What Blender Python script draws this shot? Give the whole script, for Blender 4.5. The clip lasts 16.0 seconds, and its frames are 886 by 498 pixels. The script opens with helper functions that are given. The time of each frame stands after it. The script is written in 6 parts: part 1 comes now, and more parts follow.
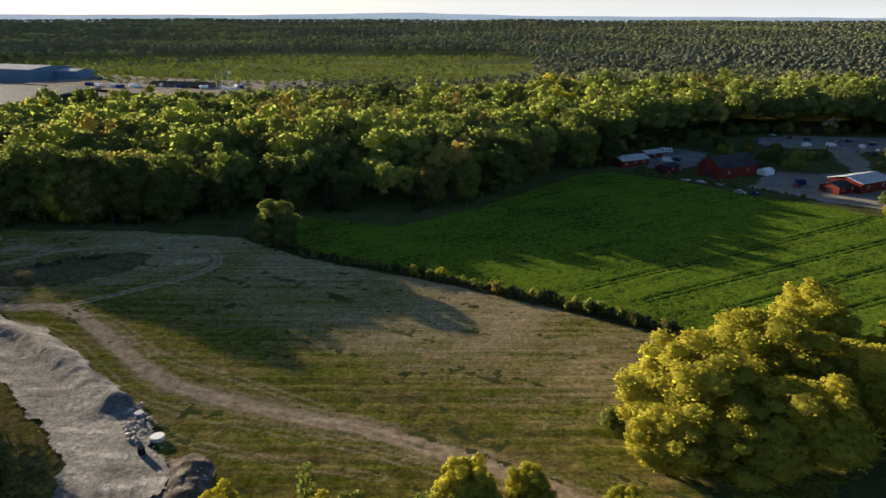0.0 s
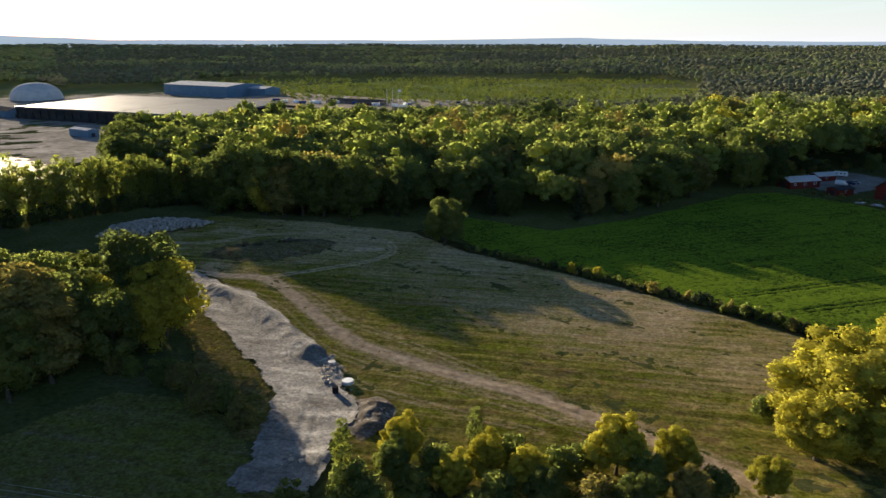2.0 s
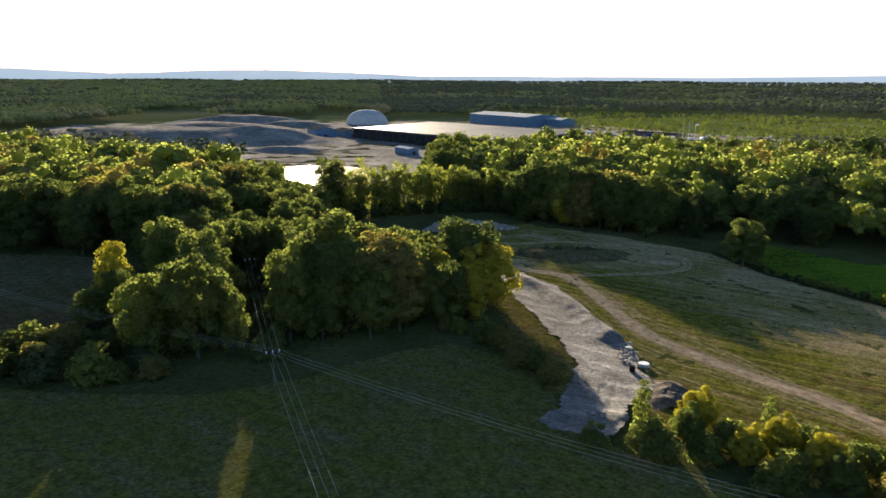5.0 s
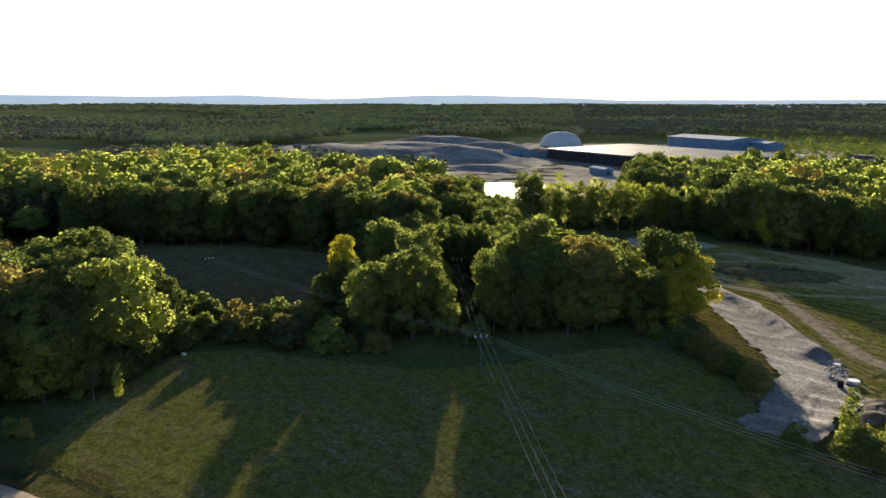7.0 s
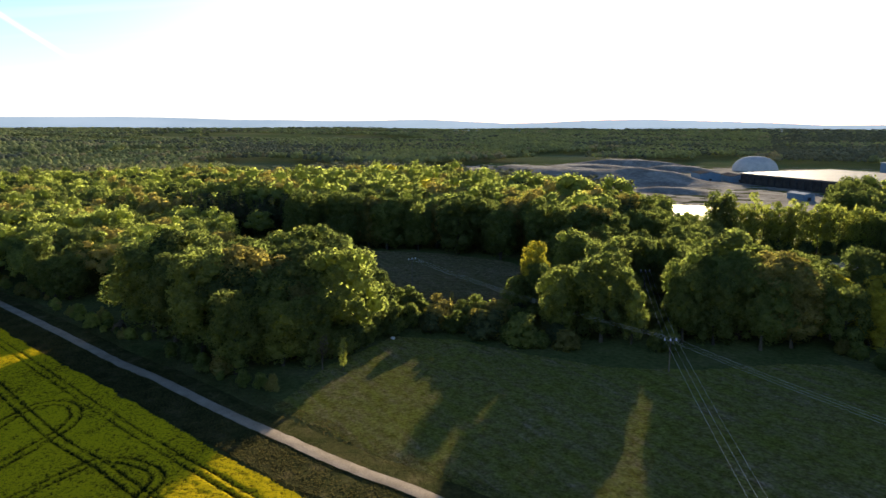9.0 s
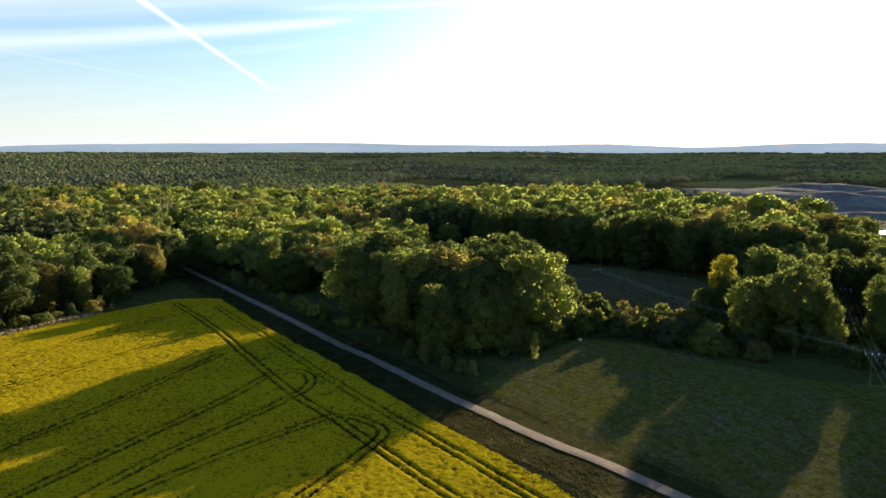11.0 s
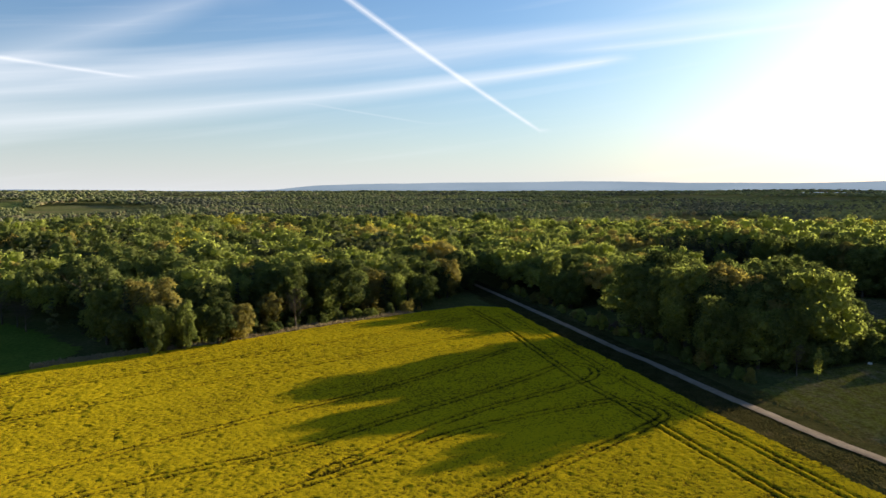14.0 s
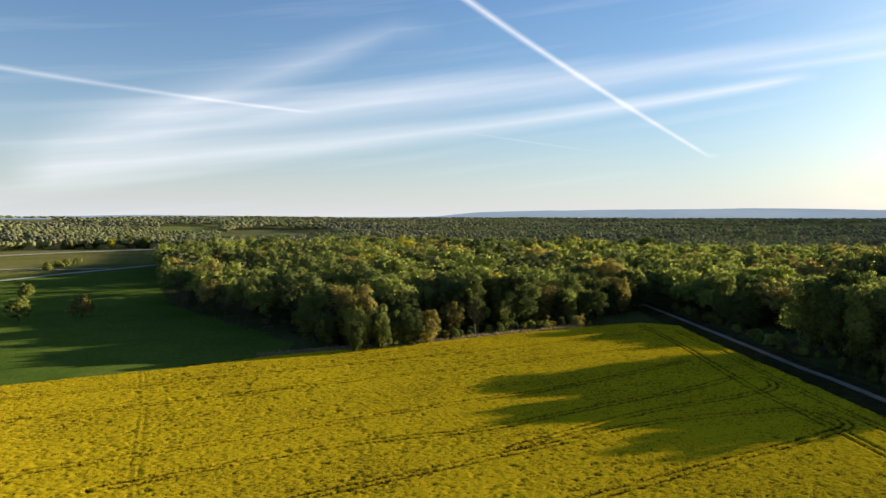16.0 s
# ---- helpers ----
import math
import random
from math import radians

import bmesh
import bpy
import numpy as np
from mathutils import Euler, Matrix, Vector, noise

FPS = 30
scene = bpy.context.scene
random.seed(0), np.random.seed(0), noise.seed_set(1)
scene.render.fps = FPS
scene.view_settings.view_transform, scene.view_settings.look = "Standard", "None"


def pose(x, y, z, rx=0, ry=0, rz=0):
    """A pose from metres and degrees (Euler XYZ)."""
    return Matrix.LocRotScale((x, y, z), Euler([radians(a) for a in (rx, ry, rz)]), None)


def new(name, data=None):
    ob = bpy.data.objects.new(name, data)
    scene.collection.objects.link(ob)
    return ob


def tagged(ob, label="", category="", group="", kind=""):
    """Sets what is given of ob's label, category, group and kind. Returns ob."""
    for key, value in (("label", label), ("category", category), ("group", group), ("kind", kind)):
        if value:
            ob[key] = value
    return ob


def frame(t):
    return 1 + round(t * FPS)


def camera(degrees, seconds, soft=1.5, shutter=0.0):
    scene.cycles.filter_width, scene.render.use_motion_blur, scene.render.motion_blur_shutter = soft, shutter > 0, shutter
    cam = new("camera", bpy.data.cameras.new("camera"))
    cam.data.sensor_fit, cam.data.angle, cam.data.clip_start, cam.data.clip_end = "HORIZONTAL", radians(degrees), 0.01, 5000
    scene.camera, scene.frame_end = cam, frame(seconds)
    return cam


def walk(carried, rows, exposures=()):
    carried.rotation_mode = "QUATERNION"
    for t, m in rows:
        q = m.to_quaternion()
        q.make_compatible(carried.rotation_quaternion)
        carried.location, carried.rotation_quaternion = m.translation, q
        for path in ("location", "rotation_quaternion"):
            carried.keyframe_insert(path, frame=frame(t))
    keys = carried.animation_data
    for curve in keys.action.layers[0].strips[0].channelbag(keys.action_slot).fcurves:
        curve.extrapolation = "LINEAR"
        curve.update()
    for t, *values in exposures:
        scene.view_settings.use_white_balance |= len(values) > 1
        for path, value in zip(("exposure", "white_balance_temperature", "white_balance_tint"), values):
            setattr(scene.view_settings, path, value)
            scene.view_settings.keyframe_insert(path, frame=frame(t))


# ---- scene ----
cam = camera(63.17, 16.0, 1.5)
# seconds, x, y, z, pitch, roll, yaw
PATH = [
    (0.0, 0.00, 0.00, 70.00, -17.92, 0.10, 0.00),
    (0.5, -0.64, -4.37, 69.20, -17.44, -0.02, 3.08),
    (1.0, -1.25, -8.72, 68.41, -16.97, -0.06, 6.13),
    (1.5, -1.83, -13.03, 67.62, -16.51, -0.03, 9.16),
    (2.0, -2.31, -17.26, 66.82, -16.06, 0.04, 12.23),
    (2.5, -2.63, -21.38, 66.02, -15.61, 0.07, 15.36),
    (3.0, -2.77, -25.37, 65.21, -15.14, 0.15, 18.59),
    (3.5, -2.72, -29.27, 64.40, -14.69, 0.21, 22.11),
    (4.0, -2.57, -33.09, 63.61, -14.23, 0.27, 26.21),
    (6.5, 1.99, -50.29, 60.05, -11.95, 0.15, 45.74),
    (7.0, 3.87, -53.43, 59.31, -11.49, 0.03, 49.32),
    (7.5, 5.85, -56.51, 58.56, -11.00, 0.01, 52.85),
    (8.0, 7.92, -59.55, 57.80, -10.53, 0.02, 56.39),
    (8.5, 10.09, -62.55, 57.03, -10.06, 0.11, 59.89),
    (9.0, 12.37, -65.50, 56.24, -9.60, 0.18, 63.35),
    (11.5, 28.25, -77.75, 52.15, -7.15, -0.03, 80.64),
    (12.0, 32.15, -79.31, 51.31, -6.64, -0.09, 84.23),
    (12.5, 36.16, -80.74, 50.47, -6.15, -0.12, 87.79),
    (13.0, 40.31, -81.99, 49.62, -5.61, -0.07, 91.32),
    (13.5, 44.59, -83.05, 48.77, -5.12, -0.07, 94.55),
    (14.0, 48.98, -83.90, 47.90, -4.59, -0.08, 97.76),
    (14.5, 53.45, -84.58, 47.03, -4.06, -0.02, 100.98),
    (15.0, 57.98, -85.15, 46.14, -3.51, -0.01, 104.08),
    (15.5, 62.55, -85.65, 45.26, -2.97, 0.05, 107.17),
    (16.0, 67.12, -86.12, 44.38, -2.42, 0.11, 110.28),
]
walk(cam, [(t, pose(x, y, z, 90 + pitch, 0, yaw) @ pose(0, 0, 0, 0, 0, roll)) for t, x, y, z, pitch, roll, yaw in PATH],
     exposures=[(0.0, 1.64, 6300, 12), (2.5, 1.84, 6300, 12), (4.0, 2.04, 6300, 12), (9.0, 2.06, 6300, 12), (11.5, 1.74, 6300, 12), (16.0, 1.46, 6300, 12)])

# ---- light ----
SUN_YAW, SUN_ELEVATION = 45.0, 11.0
sun_data = bpy.data.lights.new("sun", "SUN")
sun_data.energy, sun_data.angle, sun_data.color = 5.0, radians(0.6), (1.0, 0.84, 0.60)
sun = new("sun", sun_data)
a, e = radians(SUN_YAW), radians(SUN_ELEVATION)
to_sun = Vector((-math.sin(a) * math.cos(e), math.cos(a) * math.cos(e), math.sin(e)))
sun.matrix_world = Matrix.Translation((0, 0, 200)) @ to_sun.to_track_quat("Z", "Y").to_matrix().to_4x4()

world = bpy.data.worlds.new("sky")
scene.world = world
world.use_nodes = True
wt = world.node_tree
wt.nodes.clear()


def wmath(op, a, b=None, c=None, clamp=False):
    n = wt.nodes.new("ShaderNodeMath")
    n.operation, n.use_clamp = op, clamp
    for i, v in enumerate((a, b, c)):
        if v is None:
            continue
        if isinstance(v, (int, float)):
            n.inputs[i].default_value = v
        else:
            wt.links.new(v, n.inputs[i])
    return n.outputs[0]


sky = wt.nodes.new("ShaderNodeTexSky")
sky.sky_type, sky.sun_disc = "NISHITA", False
sky.sun_elevation, sky.sun_rotation = e, -a
sky.air_density, sky.dust_density, sky.ozone_density = 1.1, 0.5, 2.5
coord = wt.nodes.new("ShaderNodeTexCoord")
sep = wt.nodes.new("ShaderNodeSeparateXYZ")
wt.links.new(coord.outputs["Generated"], sep.inputs[0])
DEG = 180 / math.pi
az = wmath("MULTIPLY", wmath("ARCTAN2", wmath("MULTIPLY", sep.outputs[0], -1), sep.outputs[1]), DEG)
el = wmath("MULTIPLY", wmath("ARCSINE", sep.outputs[2]), DEG)
both = wt.nodes.new("ShaderNodeCombineXYZ")
wt.links.new(wmath("MULTIPLY", wmath("ADD", az, wmath("MULTIPLY", el, 3.0)), 0.045), both.inputs[0])
wt.links.new(wmath("MULTIPLY", wmath("ADD", el, wmath("MULTIPLY", az, 0.11)), 0.55), both.inputs[1])
streak = wt.nodes.new("ShaderNodeTexNoise")
streak.inputs["Scale"].default_value, streak.inputs["Detail"].default_value = 1.0, 6.0
wt.links.new(both.outputs[0], streak.inputs["Vector"])
wisps = wmath("MULTIPLY", wmath("SUBTRACT", streak.outputs[0], 0.52, clamp=True), 2.2, clamp=True)


def cloud_band(az1, el1, az2, el2, w1, w2, amount, soft_end=4.0, rough=0.6, bend=0.0):
    """A streak of high cloud between two directions of the sky."""
    t = wmath("DIVIDE", wmath("SUBTRACT", az, az1), az2 - az1)
    tc = wmath("MINIMUM", wmath("MAXIMUM", t, 0.0), 1.0)
    mid = wmath("MULTIPLY_ADD", tc, el2 - el1, el1)
    if bend:
        mid = wmath("ADD", mid, wmath("MULTIPLY", wmath("MULTIPLY", tc, wmath("SUBTRACT", 1.0, tc)), 4 * bend))
    wide = wmath("MULTIPLY_ADD", tc, w2 - w1, w1)
    d = wmath("DIVIDE", wmath("ABSOLUTE", wmath("SUBTRACT", el, mid)), wide)
    across = wmath("POWER", wmath("SUBTRACT", 1.0, d, clamp=True), 1.4)
    s = abs(az2 - az1) / soft_end
    ends = wmath("MULTIPLY", wmath("MULTIPLY", wmath("ADD", t, 0.5 / s), s, clamp=True),
                 wmath("MULTIPLY", wmath("SUBTRACT", 1.0 + 0.5 / s, t), s, clamp=True))
    grain = wmath("ADD", 1.0 - rough, wmath("MULTIPLY", streak.outputs[0], 2 * rough))
    return wmath("MULTIPLY", wmath("MULTIPLY", across, ends), wmath("MULTIPLY", grain, amount))


bands = [cloud_band(90.2, 4.7, 112.0, 19.0, 0.26, 0.55, 0.68, 2.0, 0.4),
         cloud_band(84.2, 9.9, 140.0, 3.4, 0.5, 2.0, 0.5, 3.0, 0.9),
         cloud_band(72.0, 12.3, 136.0, 5.4, 0.8, 3.0, 0.42, 8.0, 1.0, 1.4),
         cloud_band(121.0, 8.2, 145.0, 10.3, 0.18, 0.34, 0.34, 3.0, 0.4),
         cloud_band(99.0, 5.3, 108.0, 6.7, 0.12, 0.12, 0.15, 4.0, 0.4),
         cloud_band(114.0, 14.5, 139.0, 5.0, 1.4, 3.4, 0.26, 8.0, 1.0),
         cloud_band(70.0, 11.5, 88.0, 10.6, 0.4, 0.5, 0.35, 6.0, 0.8)]
cloud = wmath("MULTIPLY", wisps, 0.35)
for b in bands:
    cloud = wmath("ADD", cloud, b)
cloud = wmath("MINIMUM", cloud, 0.85)
# pale haze low over the horizon, then the clouds
hazy = wt.nodes.new("ShaderNodeMix")
hazy.data_type = "RGBA"
wt.links.new(wmath("MULTIPLY", wmath("POWER", 2.718, wmath("DIVIDE", wmath("MAXIMUM", el, 0.0), -5.0)), 0.8), hazy.inputs[0])
clear = wt.nodes.new("ShaderNodeMix")
clear.data_type, clear.blend_type = "RGBA", "MULTIPLY"
clear.inputs[0].default_value = 1.0
# clear blue away from the sun, warm bright glow round it
facing = wt.nodes.new("ShaderNodeVectorMath")
facing.operation = "DOT_PRODUCT"
facing.inputs[1].default_value = to_sun
wt.links.new(coord.outputs["Generated"], facing.inputs[0])
tone = wt.nodes.new("ShaderNodeMix")
tone.data_type = "RGBA"
tone.inputs[6].default_value, tone.inputs[7].default_value = (0.83, 1.01, 1.23, 1), (2.1, 1.8, 1.45, 1)
wt.links.new(wmath("POWER", wmath("MULTIPLY", wmath("SUBTRACT", facing.outputs["Value"], 0.66, clamp=True), 2.9, clamp=True), 1.7), tone.inputs[0])
wt.links.new(tone.outputs[2], clear.inputs[7])
wt.links.new(sky.outputs[0], clear.inputs[6])
wt.links.new(clear.outputs[2], hazy.inputs[6])
hazy.inputs[7].default_value = (6.15, 6.25, 6.4, 1)
mixed = wt.nodes.new("ShaderNodeMix")
mixed.data_type = "RGBA"
wt.links.new(cloud, mixed.inputs[0])
wt.links.new(hazy.outputs[2], mixed.inputs[6])
mixed.inputs[7].default_value = (7.4, 7.5, 7.6, 1)
background = wt.nodes.new("ShaderNodeBackground")
background.inputs["Strength"].default_value = 0.051
# the low sun leaves the sky deeper overhead than near the horizon
deep = wt.nodes.new("ShaderNodeMix")
deep.data_type, deep.blend_type = "RGBA", "MULTIPLY"
wt.links.new(wmath("MULTIPLY", wmath("DIVIDE", wmath("SUBTRACT", el, 20.0), 40.0, clamp=True), 0.8), deep.inputs[0])
wt.links.new(mixed.outputs[2], deep.inputs[6])
deep.inputs[7].default_value = (0.16, 0.2, 0.3, 1)
wt.links.new(deep.outputs[2], background.inputs["Color"])
wt.links.new(background.outputs[0], wt.nodes.new("ShaderNodeOutputWorld").inputs["Surface"])

# ---- materials ----
def node(m, kind, **inputs):
    n = m.node_tree.nodes.new("ShaderNode" + kind)
    for k, v in inputs.items():
        k = k.replace("_", " ")
        if isinstance(v, bpy.types.NodeSocket):
            m.node_tree.links.new(v, n.inputs[k])
        else:
            n.inputs[k].default_value = v
    return n


def calc(m, op, a, b=0.0, clamp=False):
    n = m.node_tree.nodes.new("ShaderNodeMath")
    n.operation, n.use_clamp = op, clamp
    for i, v in enumerate((a, b)):
        if isinstance(v, bpy.types.NodeSocket):
            m.node_tree.links.new(v, n.inputs[i])
        else:
            n.inputs[i].default_value = v
    return n.outputs[0]


def ramp(m, fac, stops):
    n = m.node_tree.nodes.new("ShaderNodeValToRGB")
    while len(n.color_ramp.elements) < len(stops):
        n.color_ramp.elements.new(0.5)
    for el_, (p, c) in zip(n.color_ramp.elements, stops):
        el_.position, el_.color = p, (*c, 1)
    m.node_tree.links.new(fac, n.inputs[0])
    return n.outputs[0]


def blend(m, fac, a, b, mode="MIX"):
    n = m.node_tree.nodes.new("ShaderNodeMix")
    n.data_type, n.blend_type = "RGBA", mode
    for i, v in ((0, fac), (6, a), (7, b)):
        if isinstance(v, bpy.types.NodeSocket):
            m.node_tree.links.new(v, n.inputs[i])
        else:
            n.inputs[i].default_value = v if i == 0 else (*v, 1)
    return n.outputs[2]


def fresh(name):
    m = bpy.data.materials.new(name)
    m.use_nodes = True
    m.node_tree.nodes.clear()
    return m


def finish(m, shader):
    out = m.node_tree.nodes.new("ShaderNodeOutputMaterial")
    m.node_tree.links.new(shader, out.inputs["Surface"])
    return m


def place(m, turn=0.0, stretch=(1, 1, 1)):
    g = m.node_tree.nodes.new("ShaderNodeNewGeometry")
    if not turn and stretch == (1, 1, 1):
        return g.outputs["Position"]
    n = m.node_tree.nodes.new("ShaderNodeMapping")
    m.node_tree.links.new(g.outputs["Position"], n.inputs["Vector"])
    n.inputs["Rotation"].default_value = (0, 0, radians(turn))
    n.inputs["Scale"].default_value = stretch
    return n.outputs[0]


def noise_of(m, vec, scale, detail=5.0, rough=0.6):
    return node(m, "TexNoise", Vector=vec, Scale=scale, Detail=detail, Roughness=rough).outputs[0]


def surface(name, stops, scale, fine=3.0, fine_amount=0.5, rough=0.9, bump=0.4, bump_scale=None, bump_depth=0.1, metal=0.0, spec=0.0, turn=0.0, stretch=(1, 1, 1)):
    """Patches of colour at one scale and grain at another."""
    m = fresh(name)
    pos = place(m, turn, stretch)
    plain = place(m)
    col = ramp(m, noise_of(m, pos, scale), stops)
    grain = noise_of(m, plain, fine, 6.0, 0.7)
    shade = ramp(m, grain, [(0.3, (1 - fine_amount,) * 3), (0.7, (1 + fine_amount * 0.35,) * 3)])
    col = blend(m, 1.0, col, shade, "MULTIPLY")
    p = node(m, "BsdfPrincipled", Base_Color=col, Roughness=rough, Metallic=metal)
    p.inputs["Specular IOR Level"].default_value = spec
    if bump:
        h = noise_of(m, plain, bump_scale or fine, 5.0, 0.7)
        b = node(m, "Bump", Height=h, Strength=bump, Distance=bump_depth)
        m.node_tree.links.new(b.outputs[0], p.inputs["Normal"])
    return finish(m, p.outputs[0])


def foliage(name, dark, light, glow, through_=0.5, spread=0.09):
    """Leaves that let light through; colour drifts from tree to tree and from leaf to leaf."""
    m = fresh(name)
    pos = place(m)
    info = m.node_tree.nodes.new("ShaderNodeObjectInfo")
    geo = m.node_tree.nodes.new("ShaderNodeNewGeometry")
    own = m.node_tree.nodes.new("ShaderNodeAttribute")
    own.attribute_name = "tree"
    tree = calc(m, "MULTIPLY", calc(m, "ADD", info.outputs["Random"], own.outputs["Fac"]), 0.42)
    patch = calc(m, "ADD", calc(m, "MULTIPLY", noise_of(m, pos, spread, 2.0), 0.7), calc(m, "MULTIPLY", calc(m, "SUBTRACT", noise_of(m, pos, 0.017, 2.0), 0.5), 0.8))
    leaf = calc(m, "MULTIPLY", geo.outputs["Random Per Island"], 0.16)
    f = calc(m, "SUBTRACT", calc(m, "ADD", calc(m, "ADD", tree, patch), leaf), 0.36, True)
    col = ramp(m, f, [(0.1, dark), (0.55, tuple((a_ + b_) / 2 for a_, b_ in zip(dark, light))), (0.95, light)])
    clump = noise_of(m, pos, 1.3, 5.0, 0.7)
    # tone by leaf clump, with the shade of gaps put into the colour
    col = blend(m, 1.0, col, ramp(m, clump, [(0.3, (0.66,) * 3), (0.62, (1.1,) * 3)]), "MULTIPLY")
    d = node(m, "BsdfDiffuse", Color=col, Roughness=0.5)
    relief = node(m, "Bump", Height=clump, Strength=0.6, Distance=0.5)
    m.node_tree.links.new(relief.outputs[0], d.inputs["Normal"])
    t = node(m, "BsdfTranslucent", Color=blend(m, 1.0, col, glow, "MULTIPLY"))
    mixn = node(m, "MixShader", Fac=through_)
    m.node_tree.links.new(d.outputs[0], mixn.inputs[1])
    m.node_tree.links.new(t.outputs[0], mixn.inputs[2])
    return finish(m, mixn.outputs[0])


LEAF = foliage("leaf_green", (0.125, 0.152, 0.056), (0.34, 0.375, 0.112), (1.4, 1.42, 0.85), 0.6)
# darker copy of the green leaf, woodland shade put into its colour
LEAF_SHADED = foliage("leaf_shaded", (0.075, 0.095, 0.036), (0.22, 0.245, 0.07), (1.3, 1.4, 0.9), 0.4)
LEAF_YELLOW = foliage("leaf_young_oak", (0.34, 0.325, 0.05), (0.54, 0.49, 0.08), (1.35, 1.3, 0.75), 0.5)
LEAF_BRONZE = foliage("leaf_bronze", (0.21, 0.20, 0.07), (0.42, 0.365, 0.12), (1.3, 1.2, 0.7))
LEAF_POPLAR = foliage("leaf_poplar", (0.24, 0.27, 0.085), (0.50, 0.52, 0.17), (1.6, 1.6, 0.9), 0.68)
NEEDLE = foliage("needle_dark", (0.055, 0.07, 0.034), (0.125, 0.135, 0.06), (1.2, 1.3, 0.7), 0.2)
SCRUB = foliage("leaf_scrub", (0.23, 0.26, 0.065), (0.42, 0.43, 0.12), (1.4, 1.4, 0.8), 0.4)
TWIG = foliage("bare_twigs", (0.10, 0.085, 0.06), (0.20, 0.165, 0.12), (1.1, 1.0, 0.9), 0.15)
# far foliage: aerial haze is put into the colour, greyer and paler
HAZED_LEAF = foliage("leaf_hazed_wood", (0.155, 0.175, 0.085), (0.34, 0.355, 0.165), (1.2, 1.25, 0.95), 0.35)
HAZED_PALE = foliage("leaf_hazed_beech", (0.20, 0.22, 0.095), (0.37, 0.38, 0.16), (1.2, 1.25, 0.95), 0.35)
HAZED_BRONZE = foliage("leaf_hazed_oak", (0.24, 0.215, 0.13), (0.42, 0.37, 0.20), (1.2, 1.15, 0.95), 0.35)
HAZED_NEEDLE = foliage("needle_hazed_wood", (0.10, 0.11, 0.075), (0.21, 0.215, 0.14), (1.1, 1.1, 0.9), 0.2)
REED = foliage("dry_reed", (0.28, 0.23, 0.14), (0.46, 0.39, 0.26), (1.2, 1.1, 0.9), 0.3)
BARK = surface("bark", [(0.3, (0.06, 0.05, 0.035)), (0.7, (0.13, 0.11, 0.085))], 0.6, 6.0, 0.5, 0.95, 0.6)

ROAD = surface("pale_gravel", [(0.3, (0.23, 0.185, 0.135)), (0.7, (0.36, 0.30, 0.23))], 0.25, 3.0, 0.3, bump=0.4)
SITE = surface("crushed_stone", [(0.3, (0.13, 0.122, 0.11)), (0.44, (0.23, 0.217, 0.195)), (0.56, (0.30, 0.283, 0.255)), (0.68, (0.46, 0.435, 0.395))], 0.2, 1.6, 0.6, bump=1.0, bump_depth=0.4, turn=45, stretch=(0.45, 1.3, 1))
SOIL = surface("bare_soil", [(0.30, (0.16, 0.12, 0.075)), (0.5, (0.25, 0.19, 0.125)), (0.72, (0.38, 0.295, 0.20))], 0.35, 1.6, 0.5, bump=0.7, bump_depth=0.25)
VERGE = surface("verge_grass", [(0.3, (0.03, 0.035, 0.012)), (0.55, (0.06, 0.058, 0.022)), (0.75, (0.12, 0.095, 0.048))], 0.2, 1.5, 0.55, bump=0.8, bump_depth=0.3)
GRASS_E = surface("pasture", [(0.3, (0.075, 0.13, 0.02)), (0.7, (0.13, 0.18, 0.03))], 0.03, 0.8, 0.4, bump=0.5, bump_depth=0.2)
HIGHWAY = surface("pale_asphalt", [(0.3, (0.42, 0.40, 0.37)), (0.7, (0.52, 0.50, 0.46))], 0.1, 1.0, 0.2, bump=0.1)
ROCK = surface("pale_rock", [(0.3, (0.24, 0.205, 0.165)), (0.5, (0.42, 0.37, 0.31)), (0.7, (0.64, 0.57, 0.48))], 0.9, 4.0, 0.4, bump=0.6)
SPOIL = surface("spoil_heap", [(0.3, (0.17, 0.155, 0.135)), (0.5, (0.27, 0.25, 0.22)), (0.72, (0.42, 0.395, 0.355))], 0.03, 0.2, 0.5, bump=0.8, bump_depth=0.8)
YARD = surface("yard_gravel", [(0.3, (0.19, 0.165, 0.135)), (0.7, (0.33, 0.295, 0.25))], 0.05, 0.6, 0.35, bump=0.3)
CONCRETE = surface("concrete", [(0.3, (0.42, 0.41, 0.39)), (0.7, (0.62, 0.61, 0.58))], 0.9, 8.0, 0.2, 0.8, 0.2)
BLACK = surface("black_plastic", [(0.3, (0.012, 0.012, 0.013)), (0.7, (0.03, 0.03, 0.03))], 2.0, 9.0, 0.2, 0.5, 0.1)
RED_WOOD = surface("falu_red_boards", [(0.3, (0.115, 0.024, 0.018)), (0.7, (0.19, 0.04, 0.03))], 0.3, 2.5, 0.35, bump=0.4, stretch=(1, 1, 0.15))
ROOF_DARK = surface("dark_roof_sheet", [(0.3, (0.035, 0.036, 0.04)), (0.7, (0.075, 0.075, 0.08))], 0.2, 2.0, 0.3, 0.5, 0.2)
ROOF_PALE = surface("pale_roof_sheet", [(0.3, (0.42, 0.42, 0.42)), (0.7, (0.58, 0.575, 0.56))], 0.15, 2.0, 0.25, 0.45, 0.2)
SOLAR = surface("solar_roof", [(0.3, (0.08, 0.085, 0.095)), (0.7, (0.12, 0.125, 0.135))], 0.05, 1.0, 0.2, 0.6, 0.05, spec=0.008)
